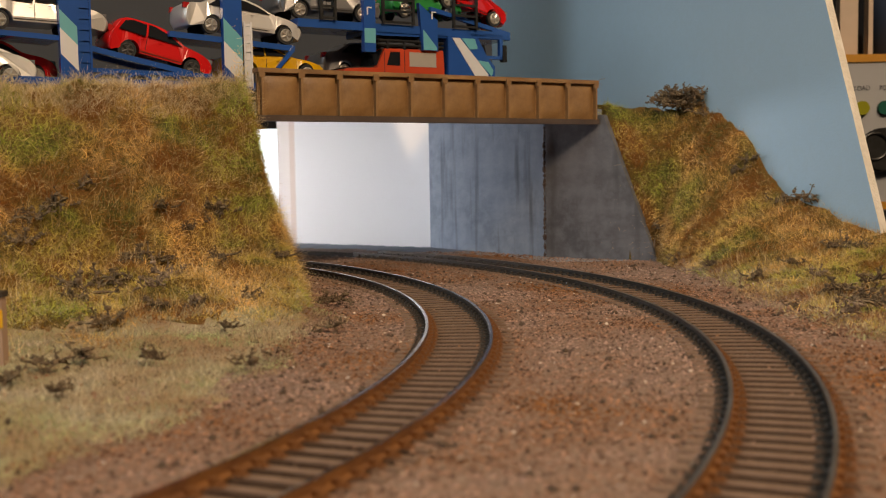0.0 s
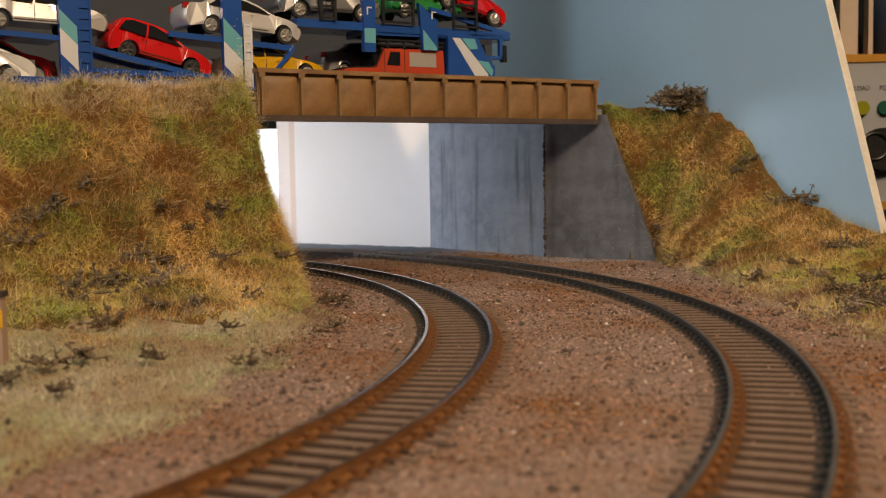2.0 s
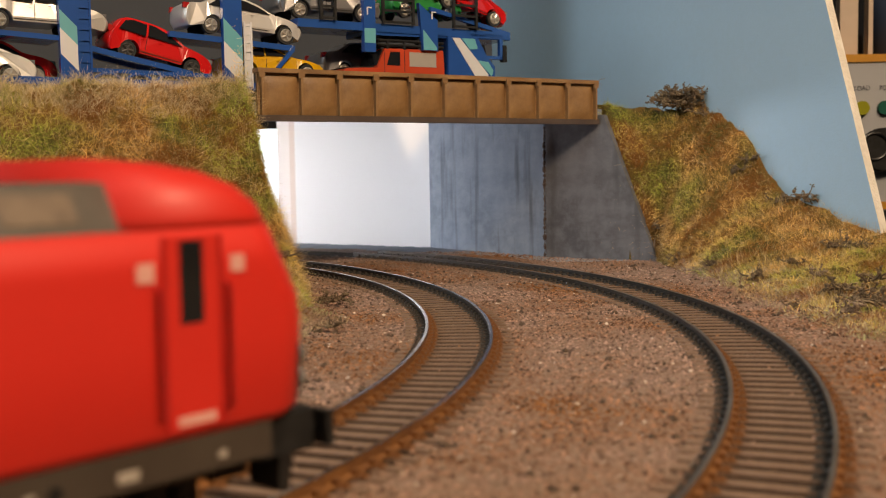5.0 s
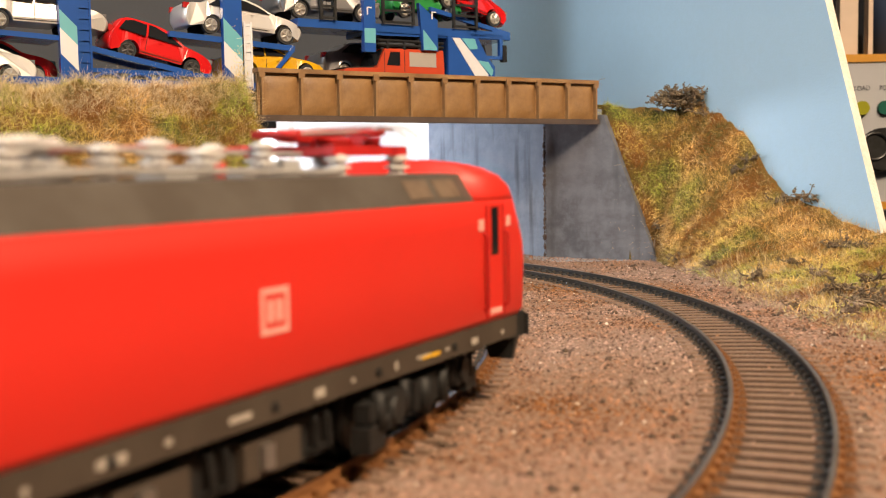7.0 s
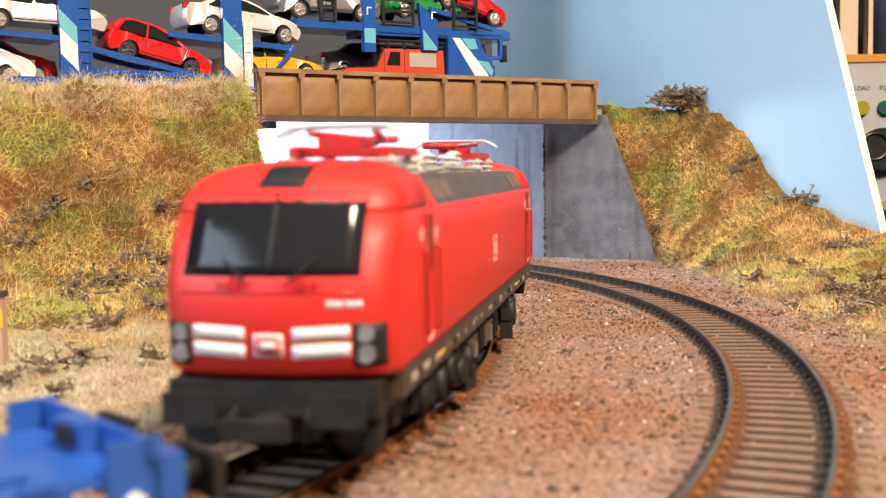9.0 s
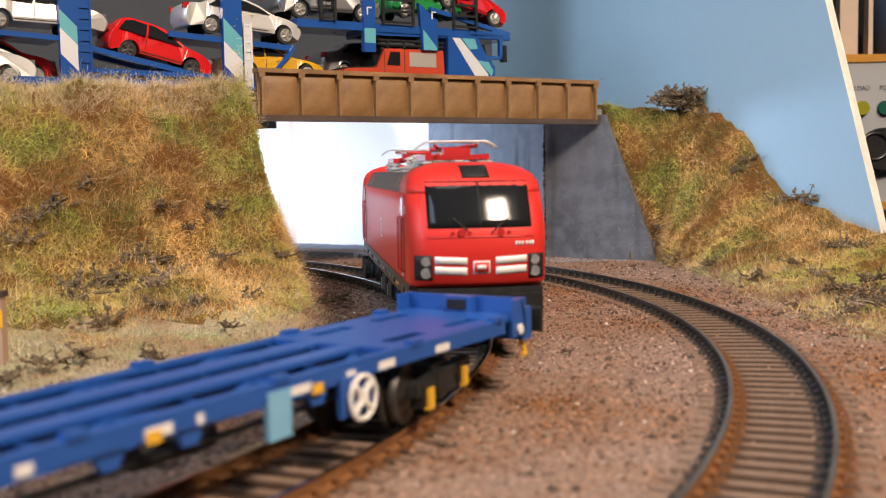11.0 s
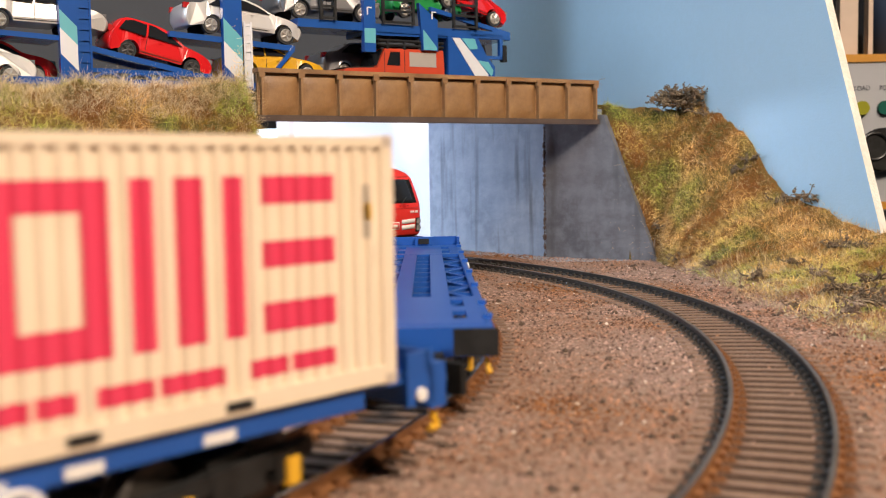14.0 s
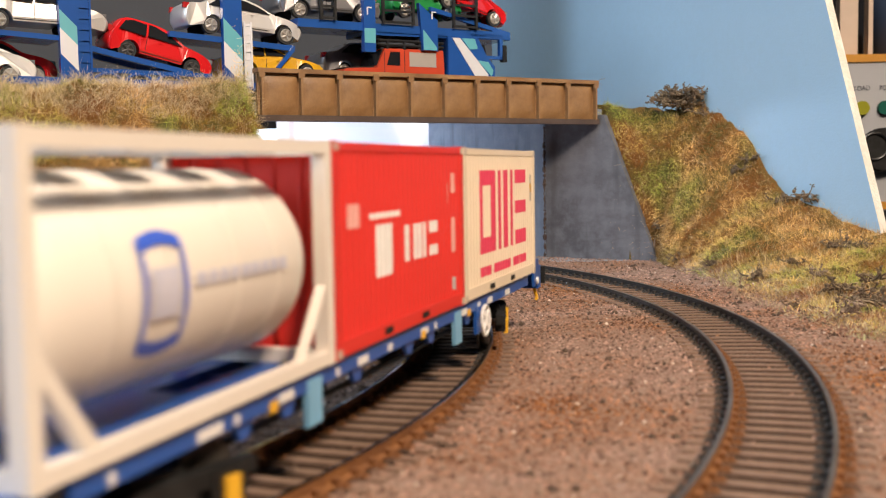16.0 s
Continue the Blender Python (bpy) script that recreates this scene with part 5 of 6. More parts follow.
def make_tank(x0, x1):
    bm = bmesh.new()
    for x in (x0, x1 - 2.2):
        for y in (-HALF, HALF - 2.2):
            box(bm, x, x + 2.2, y, y + 2.2, BOT, BOT + TALL)
        for z in (BOT + 0.1, BOT + TALL - 2.2):
            box(bm, x + 0.1, x + 2.1, -HALF + 2.2, HALF - 2.2, z, z + 2.1)
    for y in (-HALF + 0.05, HALF - 2.05):
        for z in (BOT + 0.1, BOT + TALL - 2.0):
            box(bm, x0 + 2.2, x1 - 2.2, y, y + 2.0, z, z + 1.9)
    for s in (-1, 1):
        y = s * (HALF - 1.1)
        for a, d in ((x0 + 2.0, 1), (x1 - 2.0, -1)):
            for sz, zz in ((1, BOT + 1.5),):
                p, q = Vector((a, y, zz + 10.5)), Vector((a + d * 8.5, y, zz))
                n = Vector((0.9, 0, 0.8))
                w = Vector((0, 0.8, 0))
                loft(bm, [[p + n * 0.8 + w, p - n * 0.8 + w, p - n * 0.8 - w, p + n * 0.8 - w], [q + n * 0.8 + w, q - n * 0.8 + w, q - n * 0.8 - w, q + n * 0.8 - w]], smooth=False)
    bevel(bm, 0.2, 1)
    root = tagged(part("tank_container", bm, "off_white"), "white framed tank container with a blue mark", "tank container", "containers on the wagon")
    bm = bmesh.new()
    rings = []
    cz, r = BOT + 16.0, 13.2
    for x, k in ((x0 + 1.9, 0.05), (x0 + 2.2, 0.45), (x0 + 3.2, 0.72), (x0 + 5, 0.9), (x0 + 8, 1.0), (x1 - 8, 1.0), (x1 - 5, 0.9), (x1 - 3.2, 0.72), (x1 - 2.2, 0.45), (x1 - 1.9, 0.05)):
        rings.append([(x, r * k * math.cos(2 * math.pi * j / 48), cz + r * k * math.sin(2 * math.pi * j / 48)) for j in range(48)])
    loft(bm, rings)
    tank = part("tank", bm, "off_white", root, "off-white cylindrical tank")
    bm = bmesh.new()
    for x in (x0 + 16, x0 + 27, x0 + 43, x0 + 54):
        ring = [[(x + dx, (r + 0.09) * math.cos(2 * math.pi * j / 48), cz + (r + 0.09) * math.sin(2 * math.pi * j / 48)) for j in range(48)] for dx in (-0.3, 0.3)]
        loft(bm, ring)
    part("tank_band", bm, "off_white", tank)

    def on_tank(bm, xa, xb, za, zb, s, bend=0.0):
        rows = []
        for i in range(7):
            x = xa + (xb - xa) * i / 6
            b = bend * (1 - (i / 3 - 1) ** 2)
            col = []
            for j in range(5):
                z = za + b + (zb - za) * j / 4
                col.append((x, s * (math.sqrt(max(0.1, r * r - (z - cz) ** 2)) + 0.32), z))
            rows.append(col)
        vs = [[bm.verts.new(p) for p in c] for c in rows]
        for a, b2 in zip(vs, vs[1:]):
            for j in range(4):
                bm.faces.new((a[j], b2[j], b2[j + 1], a[j + 1]))

    for s in (-1, 1):
        mid = (x0 + x1) / 2
        def hx(x):
            return mid + (x if s < 0 else -x)
        bm = bmesh.new()
        on_tank(bm, hx(-14), hx(-5), cz + 4.0, cz + 5.6, s, 0.9)
        on_tank(bm, hx(-14), hx(-5), cz - 6.6, cz - 5.0, s, -0.9)
        on_tank(bm, hx(-14), hx(-13.2), cz - 5.0, cz + 4.0, s)
        on_tank(bm, hx(-5.8), hx(-5), cz - 5.0, cz + 4.0, s)
        part("mark", bm, "print_blue", tank, "blue barrel-shaped mark")
        bm = bmesh.new()
        on_tank(bm, hx(-12.4), hx(-6.6), cz - 3.2, cz + 2.4, s)
        for k in range(9):
            on_tank(bm, hx(-3 + k * 2.7), hx(-1.0 + k * 2.7), cz - 0.4, cz + 1.2, s)
        part("lettering_bar", bm, "print_faint", tank, "faint blue lettering bars")
    bm = bmesh.new()
    for x in (x0 + 12, x0 + 26, x0 + 40, x0 + 54):
        box(bm, x, x + 8, -9, 9, BOT + TALL - 2.2, BOT + TALL - 1.4)
    part("walkway", bm, "light_grey", root, "grey top walkway plates")
    return root


tank_box = make_tank(-101.0, -31.5)
# ---- the road over the bridge: a toy car transporter with its cars ----
# Road space: x along the bridge from the girder's end, y away from the viewer, z up from the rail.
ROAD = mm(-74.5, 444.0, 0, 0, 0, math.degrees(math.atan2(0.530, 0.848)))
ROAD_Z = 71.6


def paint(name, base, dark=0.8, metal=0.0, rough=0.25):
    M[name] = mat(name, base, rough, metal=metal, spots=tuple(c * dark for c in base), scale=45, amount=0.4, coat=0.6)


paint("car_red", (0.62, 0.012, 0.014), rough=0.18)
paint("car_silver", (0.42, 0.41, 0.42), metal=0.8, rough=0.28)
paint("car_pearl", (0.62, 0.60, 0.58), metal=0.25, rough=0.3)
paint("car_white", (0.75, 0.72, 0.68))
paint("car_yellow", (0.70, 0.38, 0.01))
paint("car_orange", (0.55, 0.070, 0.030))
M["pale_glass"] = mat("pale_glass", (0.42, 0.38, 0.34), 0.15, spots=(0.36, 0.32, 0.28), scale=30, amount=0.5, coat=0.4)
paint("car_green", (0.02, 0.22, 0.05))
paint("truck_blue", (0.020, 0.085, 0.33))
M["tyre"] = mat("tyre_rubber", (0.014, 0.014, 0.014), 0.75, spots=(0.025, 0.024, 0.023), scale=400, amount=0.5)
M["rim"] = mat("rim_silver", (0.62, 0.58, 0.52), 0.3, metal=0.7, spots=(0.4, 0.38, 0.35), scale=500, amount=0.4)
M["teal"] = mat("teal_stripe", (0.12, 0.40, 0.46), 0.5, spots=(0.10, 0.35, 0.41), scale=60, amount=0.5)
M["stripe_white"] = mat("stripe_white", (0.66, 0.66, 0.68), 0.5, spots=(0.6, 0.6, 0.62), scale=60, amount=0.5)
M["tail_red"] = mat("tail_lamp", (0.45, 0.02, 0.02), 0.2, spots=(0.3, 0.01, 0.01), scale=300, amount=0.5, coat=0.5)

M["tyre_rim"] = mat("dark_rim", (0.03, 0.03, 0.03), 0.4, spots=(0.3, 0.28, 0.26), scale=300, amount=0.3, metal=0.4)
M["panel_grey"] = mat("panel_grey", (0.42, 0.43, 0.46), 0.55, spots=(0.38, 0.39, 0.42), scale=30, amount=0.5)
M["orange_trim"] = mat("orange_trim", (0.55, 0.26, 0.02), 0.5, spots=(0.45, 0.20, 0.02), scale=60, amount=0.5)
M["button_olive"] = mat("button_olive", (0.30, 0.30, 0.01), 0.35, spots=(0.24, 0.25, 0.01), scale=90, amount=0.4)
M["button_green"] = mat("button_green", (0.004, 0.10, 0.07), 0.35, spots=(0.004, 0.07, 0.05), scale=90, amount=0.4)
M["lettering_dark"] = mat("lettering_dark", (0.06, 0.06, 0.08), 0.6)
M["jar_blue"] = mat("jar_blue", (0.035, 0.055, 0.11), 0.35, spots=(0.05, 0.07, 0.13), scale=20, amount=0.5)

# side outlines as (x, z) in parts of length and height: hatchback, saloon, sports car, off-roader
CAR_SHAPES = {
    "hatch": ([(0.03, 0.08), (0.0, 0.25), (0.005, 0.48), (0.04, 0.66), (0.10, 0.92), (0.20, 1.0), (0.42, 0.99), (0.57, 0.88), (0.70, 0.67), (0.86, 0.58), (0.96, 0.46), (1.0, 0.28), (0.98, 0.08)],
              [(0.10, 0.64), (0.15, 0.90), (0.22, 0.955), (0.42, 0.94), (0.54, 0.84), (0.67, 0.62)]),
    "saloon": ([(0.03, 0.08), (0.0, 0.25), (0.0, 0.50), (0.03, 0.67), (0.14, 0.73), (0.27, 0.95), (0.36, 1.0), (0.50, 0.99), (0.63, 0.86), (0.74, 0.68), (0.89, 0.58), (0.97, 0.46), (1.0, 0.28), (0.98, 0.08)],
               [(0.20, 0.68), (0.30, 0.92), (0.37, 0.96), (0.50, 0.94), (0.61, 0.82), (0.71, 0.65)]),
    "sports": ([(0.03, 0.08), (0.0, 0.25), (0.01, 0.60), (0.10, 0.76), (0.25, 0.94), (0.38, 1.0), (0.50, 0.95), (0.66, 0.70), (0.85, 0.58), (0.96, 0.44), (1.0, 0.26), (0.98, 0.08)],
               [(0.18, 0.72), (0.28, 0.90), (0.38, 0.95), (0.49, 0.90), (0.62, 0.70)]),
}


def wheel(parent, x, y, z, r, s, rim="rim"):
    bm = bmesh.new()
    rod(bm, (0, 0, 0), (0, -s * 2.4, 0), r, 20)
    bevel(bm, 0.3, 2, 60)
    tyre = part("wheel", bm, "tyre", parent, m=mm(x, y, z))
    bm = bmesh.new()
    for k in range(5):
        a = 2 * math.pi * k / 5
        rod(bm, (0, s * 0.08, 0), (0.62 * r * math.cos(a), s * 0.08, 0.62 * r * math.sin(a)), 0.16 * r, 6)
    ring = [(0.66 * r * math.cos(2 * math.pi * k / 16), s * 0.05, 0.66 * r * math.sin(2 * math.pi * k / 16)) for k in range(17)]
    wire(bm, ring, 0.09 * r, 6)
    rod(bm, (0, -s * 0.2, 0), (0, s * 0.02, 0), 0.62 * r, 16)
    part("rim", bm, rim, tyre)


def make_car(label, shape, length, tall, colour, m, wheels, flip=False, rim="rim", half=10.0):
    """A toy car along +x, its tyres at z = 0. wheels: front and rear axle as parts of the length."""
    root = thing("toy_car", label, "toy car", m, "toy cars on the transporter")
    body_line, glass_line = CAR_SHAPES[shape]

    def put(x, z):
        x = 1 - x if flip else x
        return x * length, 1.0 + z * (tall - 1.0)

    r = 3.7
    axles = [(1 - a if flip else a) * length for a in wheels]
    # underside with wheel arches, drawn from nose to tail
    arches = []
    for a in sorted(axles, reverse=True):
        arches += [(a + (r + 0.7) * math.cos(math.pi * k / 8), max(1.9, r + (r + 0.7) * math.sin(math.pi * k / 8))) for k in range(9)]
    pts = [Vector((x, z)) for x, z in body_line]
    curve = []
    for k in range(len(pts) - 1):   # a smooth line through the outline's points
        a, b, c, d = pts[max(0, k - 1)], pts[k], pts[k + 1], pts[min(len(pts) - 1, k + 2)]
        for j in range(4):
            t = j / 4
            curve.append(0.5 * (2 * b + (c - a) * t + (2 * a - 5 * b + 4 * c - d) * t * t + (3 * b - a - 3 * c + d) * t ** 3))
    curve.append(pts[-1])
    top = [put(x, min(1.0, z)) for x, z in curve]
    if flip:
        top = top[::-1]
    ring = top + arches

    def width(z):
        f = (z - 1.0) / (tall - 1.0)
        return half * float(np.interp(f, [0, 0.25, 0.5, 0.62, 0.9, 1.0], [0.93, 1.0, 1.0, 0.95, 0.76, 0.66]))

    bm = bmesh.new()
    rows = []
    for f in (-1, -0.97, -0.9, -0.75, -0.4, 0, 0.4, 0.75, 0.9, 0.97, 1):
        cx = length / 2
        pull = 1.0 - 0.07 * abs(f) ** 6
        rows.append([(cx + (x - cx) * pull, f * width(z), z) for x, z in ring])
    loft(bm, rows, smooth=True)
    bmesh.ops.triangulate(bm, faces=[f for f in bm.faces if len(f.verts) > 4])
    body = part("body", bm, colour, root)
    for s in (-1, 1):
        # side windows
        g = [put(x, z) for x, z in glass_line]
        mid = sum(q[0] for q in g) / len(g)
        for lo, hi in ((-1e9, mid - 0.5), (mid + 0.5, 1e9)):
            pts = [(min(max(x, lo), hi), z) for x, z in g]
            bm = bmesh.new()
            a = [bm.verts.new((x, s * (width(z) + 0.10), z)) for x, z in pts]
            b = [bm.verts.new((x, s * (width(z) - 0.4), z)) for x, z in pts]
            n = len(pts)
            bm.faces.new(a)
            bm.faces.new(b[::-1])
            for k in range(n):
                bm.faces.new((a[k], a[(k + 1) % n], b[(k + 1) % n], b[k]))
            part("window", bm, "glass", body)
        for a in axles:
            wheel(root, a, s * (half - 0.3), r, r, s, rim)
        # door seam and handle
        bm = bmesh.new()
        z0 = 1.0 + 0.22 * (tall - 1)
        box(bm, mid - 0.08, mid + 0.08, s * half - 0.12, s * half + 0.04, z0, 1.0 + 0.60 * (tall - 1))
        box(bm, length * 0.3, length * 0.7, s * half - 0.12, s * half + 0.06, z0 - 0.15, z0 + 0.1)
        part("door_seam", bm, "black", body)
        bm = bmesh.new()
        zz = 1.0 + 0.55 * (tall - 1)
        for dx in (-2.0, 5.0):
            box(bm, mid + dx, mid + dx + 1.3, s * half - 0.1, s * half + 0.22, zz, zz + 0.35)
        part("door_handle", bm, colour, body)
        # lamps
        nose, tail = (0.0, length) if flip else (length, 0.0)
        d = 1 if nose > tail else -1
        bm = bmesh.new()
        box(bm, min(nose - d * 4.5, nose - d * 1.6), max(nose - d * 4.5, nose - d * 1.6), s * half * 0.86 - 1.0, s * half * 0.86 + 0.9, 1 + 0.40 * (tall - 1), 1 + 0.50 * (tall - 1))
        bevel(bm, 0.4, 2)
        part("headlight", bm, "lens", body)
        bm = bmesh.new()
        box(bm, min(tail + d * 0.2, tail + d * 2.6), max(tail + d * 0.2, tail + d * 2.6), s * half * 0.86 - 0.8, s * half * 0.86 + 1.0, 1 + 0.52 * (tall - 1), 1 + 0.66 * (tall - 1))
        bevel(bm, 0.3, 2)
        part("tail_light", bm, "tail_red", body)
    # windscreen and rear window
    for i0, i1 in ((-2, -1), (0, 1)):
        (xa, za), (xb, zb) = put(*glass_line[i0]), put(*glass_line[i1])
        bm = bmesh.new()
        sgn = 1 if ((i0 == -2) != flip) else -1
        wa, wb = width(za) * 0.86, width(zb) * 0.86
        q = [(xa + sgn * 1.5, -wa, za + 0.55), (xa + sgn * 1.5, wa, za + 0.55), (xb + sgn * 1.5, wb, zb + 0.55), (xb + sgn * 1.5, -wb, zb + 0.55)]
        loft(bm, [q, [(x - sgn * 1.4, y, z - 0.4) for x, y, z in q]], smooth=False)
        part("windscreen" if i0 == -2 else "rear_window", bm, "glass", body)
    return root


def at(x, y, z, tilt=0.0):
    return ROAD @ mm(x, y, z, 0, tilt, 0)


def make_transporter():
    root = thing("car_transporter", "blue toy car transporter with white and teal diagonal stripes", "truck", ROAD)
    Z = ROAD_Z

    def slope(name, xa, za, xb, zb, y0, y1, t, mat_="truck_blue"):
        bm = bmesh.new()
        loft(bm, [[(xa, y0, za), (xa, y1, za), (xa, y1, za - t), (xa, y0, za - t)], [(xb, y0, zb), (xb, y1, zb), (xb, y1, zb - t), (xb, y0, zb - t)]], smooth=False)
        bevel(bm, 0.25, 1)
        return part(name, bm, mat_, root)

    slope("lower_frame", -130, 80.5, 62, 80.5, 19, 22, 3.0)
    slope("lower_frame", -130, 80.5, 62, 80.5, 38, 41, 3.0)
    slope("lower_deck", -130, 80.0, 62, 80.0, 22, 38, 1.2)
    slope("ramp", -60.5, 93.2, -20, 84.6, 19.5, 22.5, 2.2)
    slope("ramp", -60.5, 93.2, -20, 84.6, 36, 39, 2.2)
    slope("side_rail", -62, 84.6, -12, 83.8, 19.2, 20.4, 1.6)
    slope("upper_deck_rear", -130, 99.5, -72.6, 96.6, 20, 40, 2.0)
    slope("middle_deck", -29, 100.8, 26.5, 97.2, 20.5, 40, 2.4)
    slope("strut", 25.7, 97.2, 17.6, 88.0, 19.5, 21.5, 2.6)
    slope("upper_deck_front", 28, 109.2, 141, 108.8, 20, 42, 3.6)
    slope("upper_deck_front", 62, 106.0, 141, 107.2, 20.6, 41, 2.2)
    slope("ramp_front", 96, 118.5, 141, 109.0, 20.4, 22.4, 2.0)
    rail = slope("bottom_rail", -12, 78.8, 12, 78.8, 18.2, 19.6, 1.4)

    def pillar(x0, x1, zs, bands, lad=None):
        bm = bmesh.new()
        box(bm, x0, x1, 18.4, 21.4, zs[0], zs[1])
        bevel(bm, 0.3, 1)
        pil = part("pillar", bm, "truck_blue", root, "blue upright with diagonal stripes")
        for za, zb, drop, col in bands:
            bm = bmesh.new()
            loft(bm, [[(x0 + 0.1, y, zb), (x0 + 0.1, y, za), (x1 - 0.1, y, za - drop), (x1 - 0.1, y, zb - drop)] for y in (18.28, 18.5)], smooth=False)
            part("stripe", bm, col, pil)
        return pil

    p1 = pillar(-72.7, -66.0, (75, 128), ((99.5, 106.5, 6.5, "teal"), (89.5, 99.5, 6.5, "stripe_white")))
    bm = bmesh.new()
    box(bm, -66.0, -60.6, 19.2, 21.0, 75, 128)
    for k in range(12):
        z = 78 + k * 4.2
        box(bm, -65.6, -61.0, 18.6, 19.3, z, z + 0.8)
    for x in (-66.0, -61.4):
        box(bm, x, x + 0.8, 18.4, 19.4, 75, 128)
    part("ladder", bm, "truck_blue", root, "blue moulded ladder")
    pillar(-6.7, 1.6, (73, 128), ((97.5, 107.0, 8.0, "teal"), (87.5, 97.5, 8.0, "stripe_white")))
    bm = bmesh.new()
    for x in (2.2, 5.2):
        box(bm, x, x + 0.8, 18.2, 19.0, 78, 106)
    for k in range(8):
        box(bm, 2.6, 5.8, 18.3, 18.8, 79 + k * 3.6, 80 + k * 3.6)
    box(bm, 2.6, 5.6, 18.7, 18.9, 79, 105)
    part("ladder", bm, "stripe_white", root, "white ladder")
    pillar(59.6, 65.4, (96, 122), ((100.0, 106.5, 0.0, "teal"),))
    bm = bmesh.new()
    loft(bm, [[(88.5, y, 119.5), (98.5, y, 112), (98.5, y, 98), (90.5, y, 98)] for y in (18.6, 21.0)], smooth=False)
    bevel(bm, 0.25, 1)
    p4 = part("pillar", bm, "truck_blue", root, "blue sloped upright with a teal stripe")
    bm = bmesh.new()
    loft(bm, [[(90.6, y, 107.5), (97.8, y, 99.5), (97.8, y, 98.2), (90.7, y, 98.2)] for y in (18.48, 18.7)], smooth=False)
    part("stripe", bm, "teal", p4)
    for x in (61.0, 95.0):
        bm = bmesh.new()
        box(bm, x, x + 0.7, 18.3, 18.5, 112.5, 116.0)
        box(bm, x, x + 2.6, 18.3, 18.5, 115.4, 116.0)
        part("white_bracket", bm, "stripe_white", root, "small white corner bracket")
    # cab of the tractor
    bm = bmesh.new()
    ring = [(104.5, 79), (104.5, 105), (121, 105.5), (127, 96), (131, 92), (131, 79)]
    loft(bm, [[(x, y, z) for x, z in ring] for y in (19, 42)], smooth=False)
    bevel(bm, 0.8, 2)
    cab = part("cab", bm, "truck_blue", root, "blue tractor cab with white and teal stripes")
    for col, ring in (("stripe_white", [(106.5, 104.6), (111, 104.6), (127, 88), (127, 80), (123, 82)]), ("teal", [(112, 104.6), (119.5, 104.6), (121, 100), (116.5, 99.5)]), ("teal", [(121, 94.5), (127, 94.0), (130, 90), (129, 87)])):
        bm = bmesh.new()
        loft(bm, [[(x, y, z) for x, z in ring] for y in (18.75, 19.1)], smooth=False)
        part("stripe", bm, col, cab)
    bm = bmesh.new()
    loft(bm, [[(121.5, y, 102.5), (128.5, y, 102.8), (130.0, y, 95.5), (122.5, y, 95.0)] for y in (24, 40)], smooth=False)
    part("cab_window", bm, "glass", cab)
    for z in (105.8, 95.5):
        bar("cab_rail", (118, 136.5, 20, 22, z, z + 1.6), "truck_blue", cab, bev=0.3)
    bar("cab_rail", (134.8, 136.6, 20, 22, 95.5, 107), "truck_blue", cab, bev=0.3)
    bar("mirror", (136.4, 138.6, 19.5, 22.5, 94.5, 102.5), "black", cab, bev=0.4)
    # black guard frames on the upper deck
    for x0, x1 in ((38, 46), (69, 86), (107, 121)):
        bm = bmesh.new()
        for x in (x0, x1 - 1.2):
            box(bm, x, x + 1.2, 18.2, 19.4, 109, 130)
        for k in range(4):
            box(bm, x0, x1, 18.3, 19.2, 109.5 + 5 * k, 110.5 + 5 * k)
        part("guard_frame", bm, "black", root, "black guard frame")
    # trailer wheels
    for x in (-54.7, -42.3, -30.0):
        for y, s in ((19.6, -1), (40.4, 1)):
            bm = bmesh.new()
            rod(bm, (x, y, 76.0), (x, y - s * 4, 76.0), 6.2, 24)
            bevel(bm, 0.5, 2, 60)
            tyre = part("wheel", bm, "tyre", root)
            bm = bmesh.new()
            rod(bm, (x, y + s * 0.1, 76.0), (x, y - s * 0.5, 76.0), 4.0, 20)
            part("rim", bm, "light_blue", tyre, "pale blue wheel rim")
        bm = bmesh.new()
        ring = []
        for k in range(13):
            a = math.pi * k / 12
            ring.append((x + 7.2 * math.cos(a), 19.4, 75.6 + 7.0 * math.sin(a)))
        wire(bm, ring, 0.7, 6)
        part("mudguard", bm, "truck_blue", root)
    for x in (-90, 20, 112):
        for y, s in ((20.6, -1), (40.4, 1)):
            bm = bmesh.new()
            rod(bm, (x, y, 76.0), (x, y - s * 4, 76.0), 6.2, 24)
            part("wheel", bm, "tyre", root)
    return root


make_transporter()

red_hatch = make_car("glossy red toy hatchback parked nose down on the ramp", "hatch", 46.0, 17.2, "car_red", at(-56.0, 31.0, 91.0, 13.6), (0.80, 0.20), rim="tyre_rim")
make_car("silver toy saloon on the middle deck", "saloon", 54.5, 17.0, "car_pearl", at(-23.4, 31.0, 101.6, 4.6), (0.845, 0.225))
make_car("silver toy saloon on the upper deck", "saloon", 52.0, 17.0, "car_silver", at(19.0, 31.0, 109.5, 0.0), (0.80, 0.205))
make_car("pale silver toy saloon on the rear upper deck", "saloon", 52.0, 17.0, "car_pearl", at(-104.5, 31.0, 98.2, 1.5), (0.72, 0.20))
make_car("white toy hatchback on the lower deck", "hatch", 44.0, 18.5, "car_white", at(-124.5, 29.0, 77.0), (0.76, 0.2))
make_car("dark red toy hatchback behind the white one", "hatch", 44.0, 18.0, "car_red", at(-113.5, 44.0, 78.6), (0.8, 0.2))
make_car("yellow toy sports car on the lower deck", "sports", 47.0, 14.5, "car_yellow", at(-5.0, 31.0, 82.0), (0.8, 0.2))
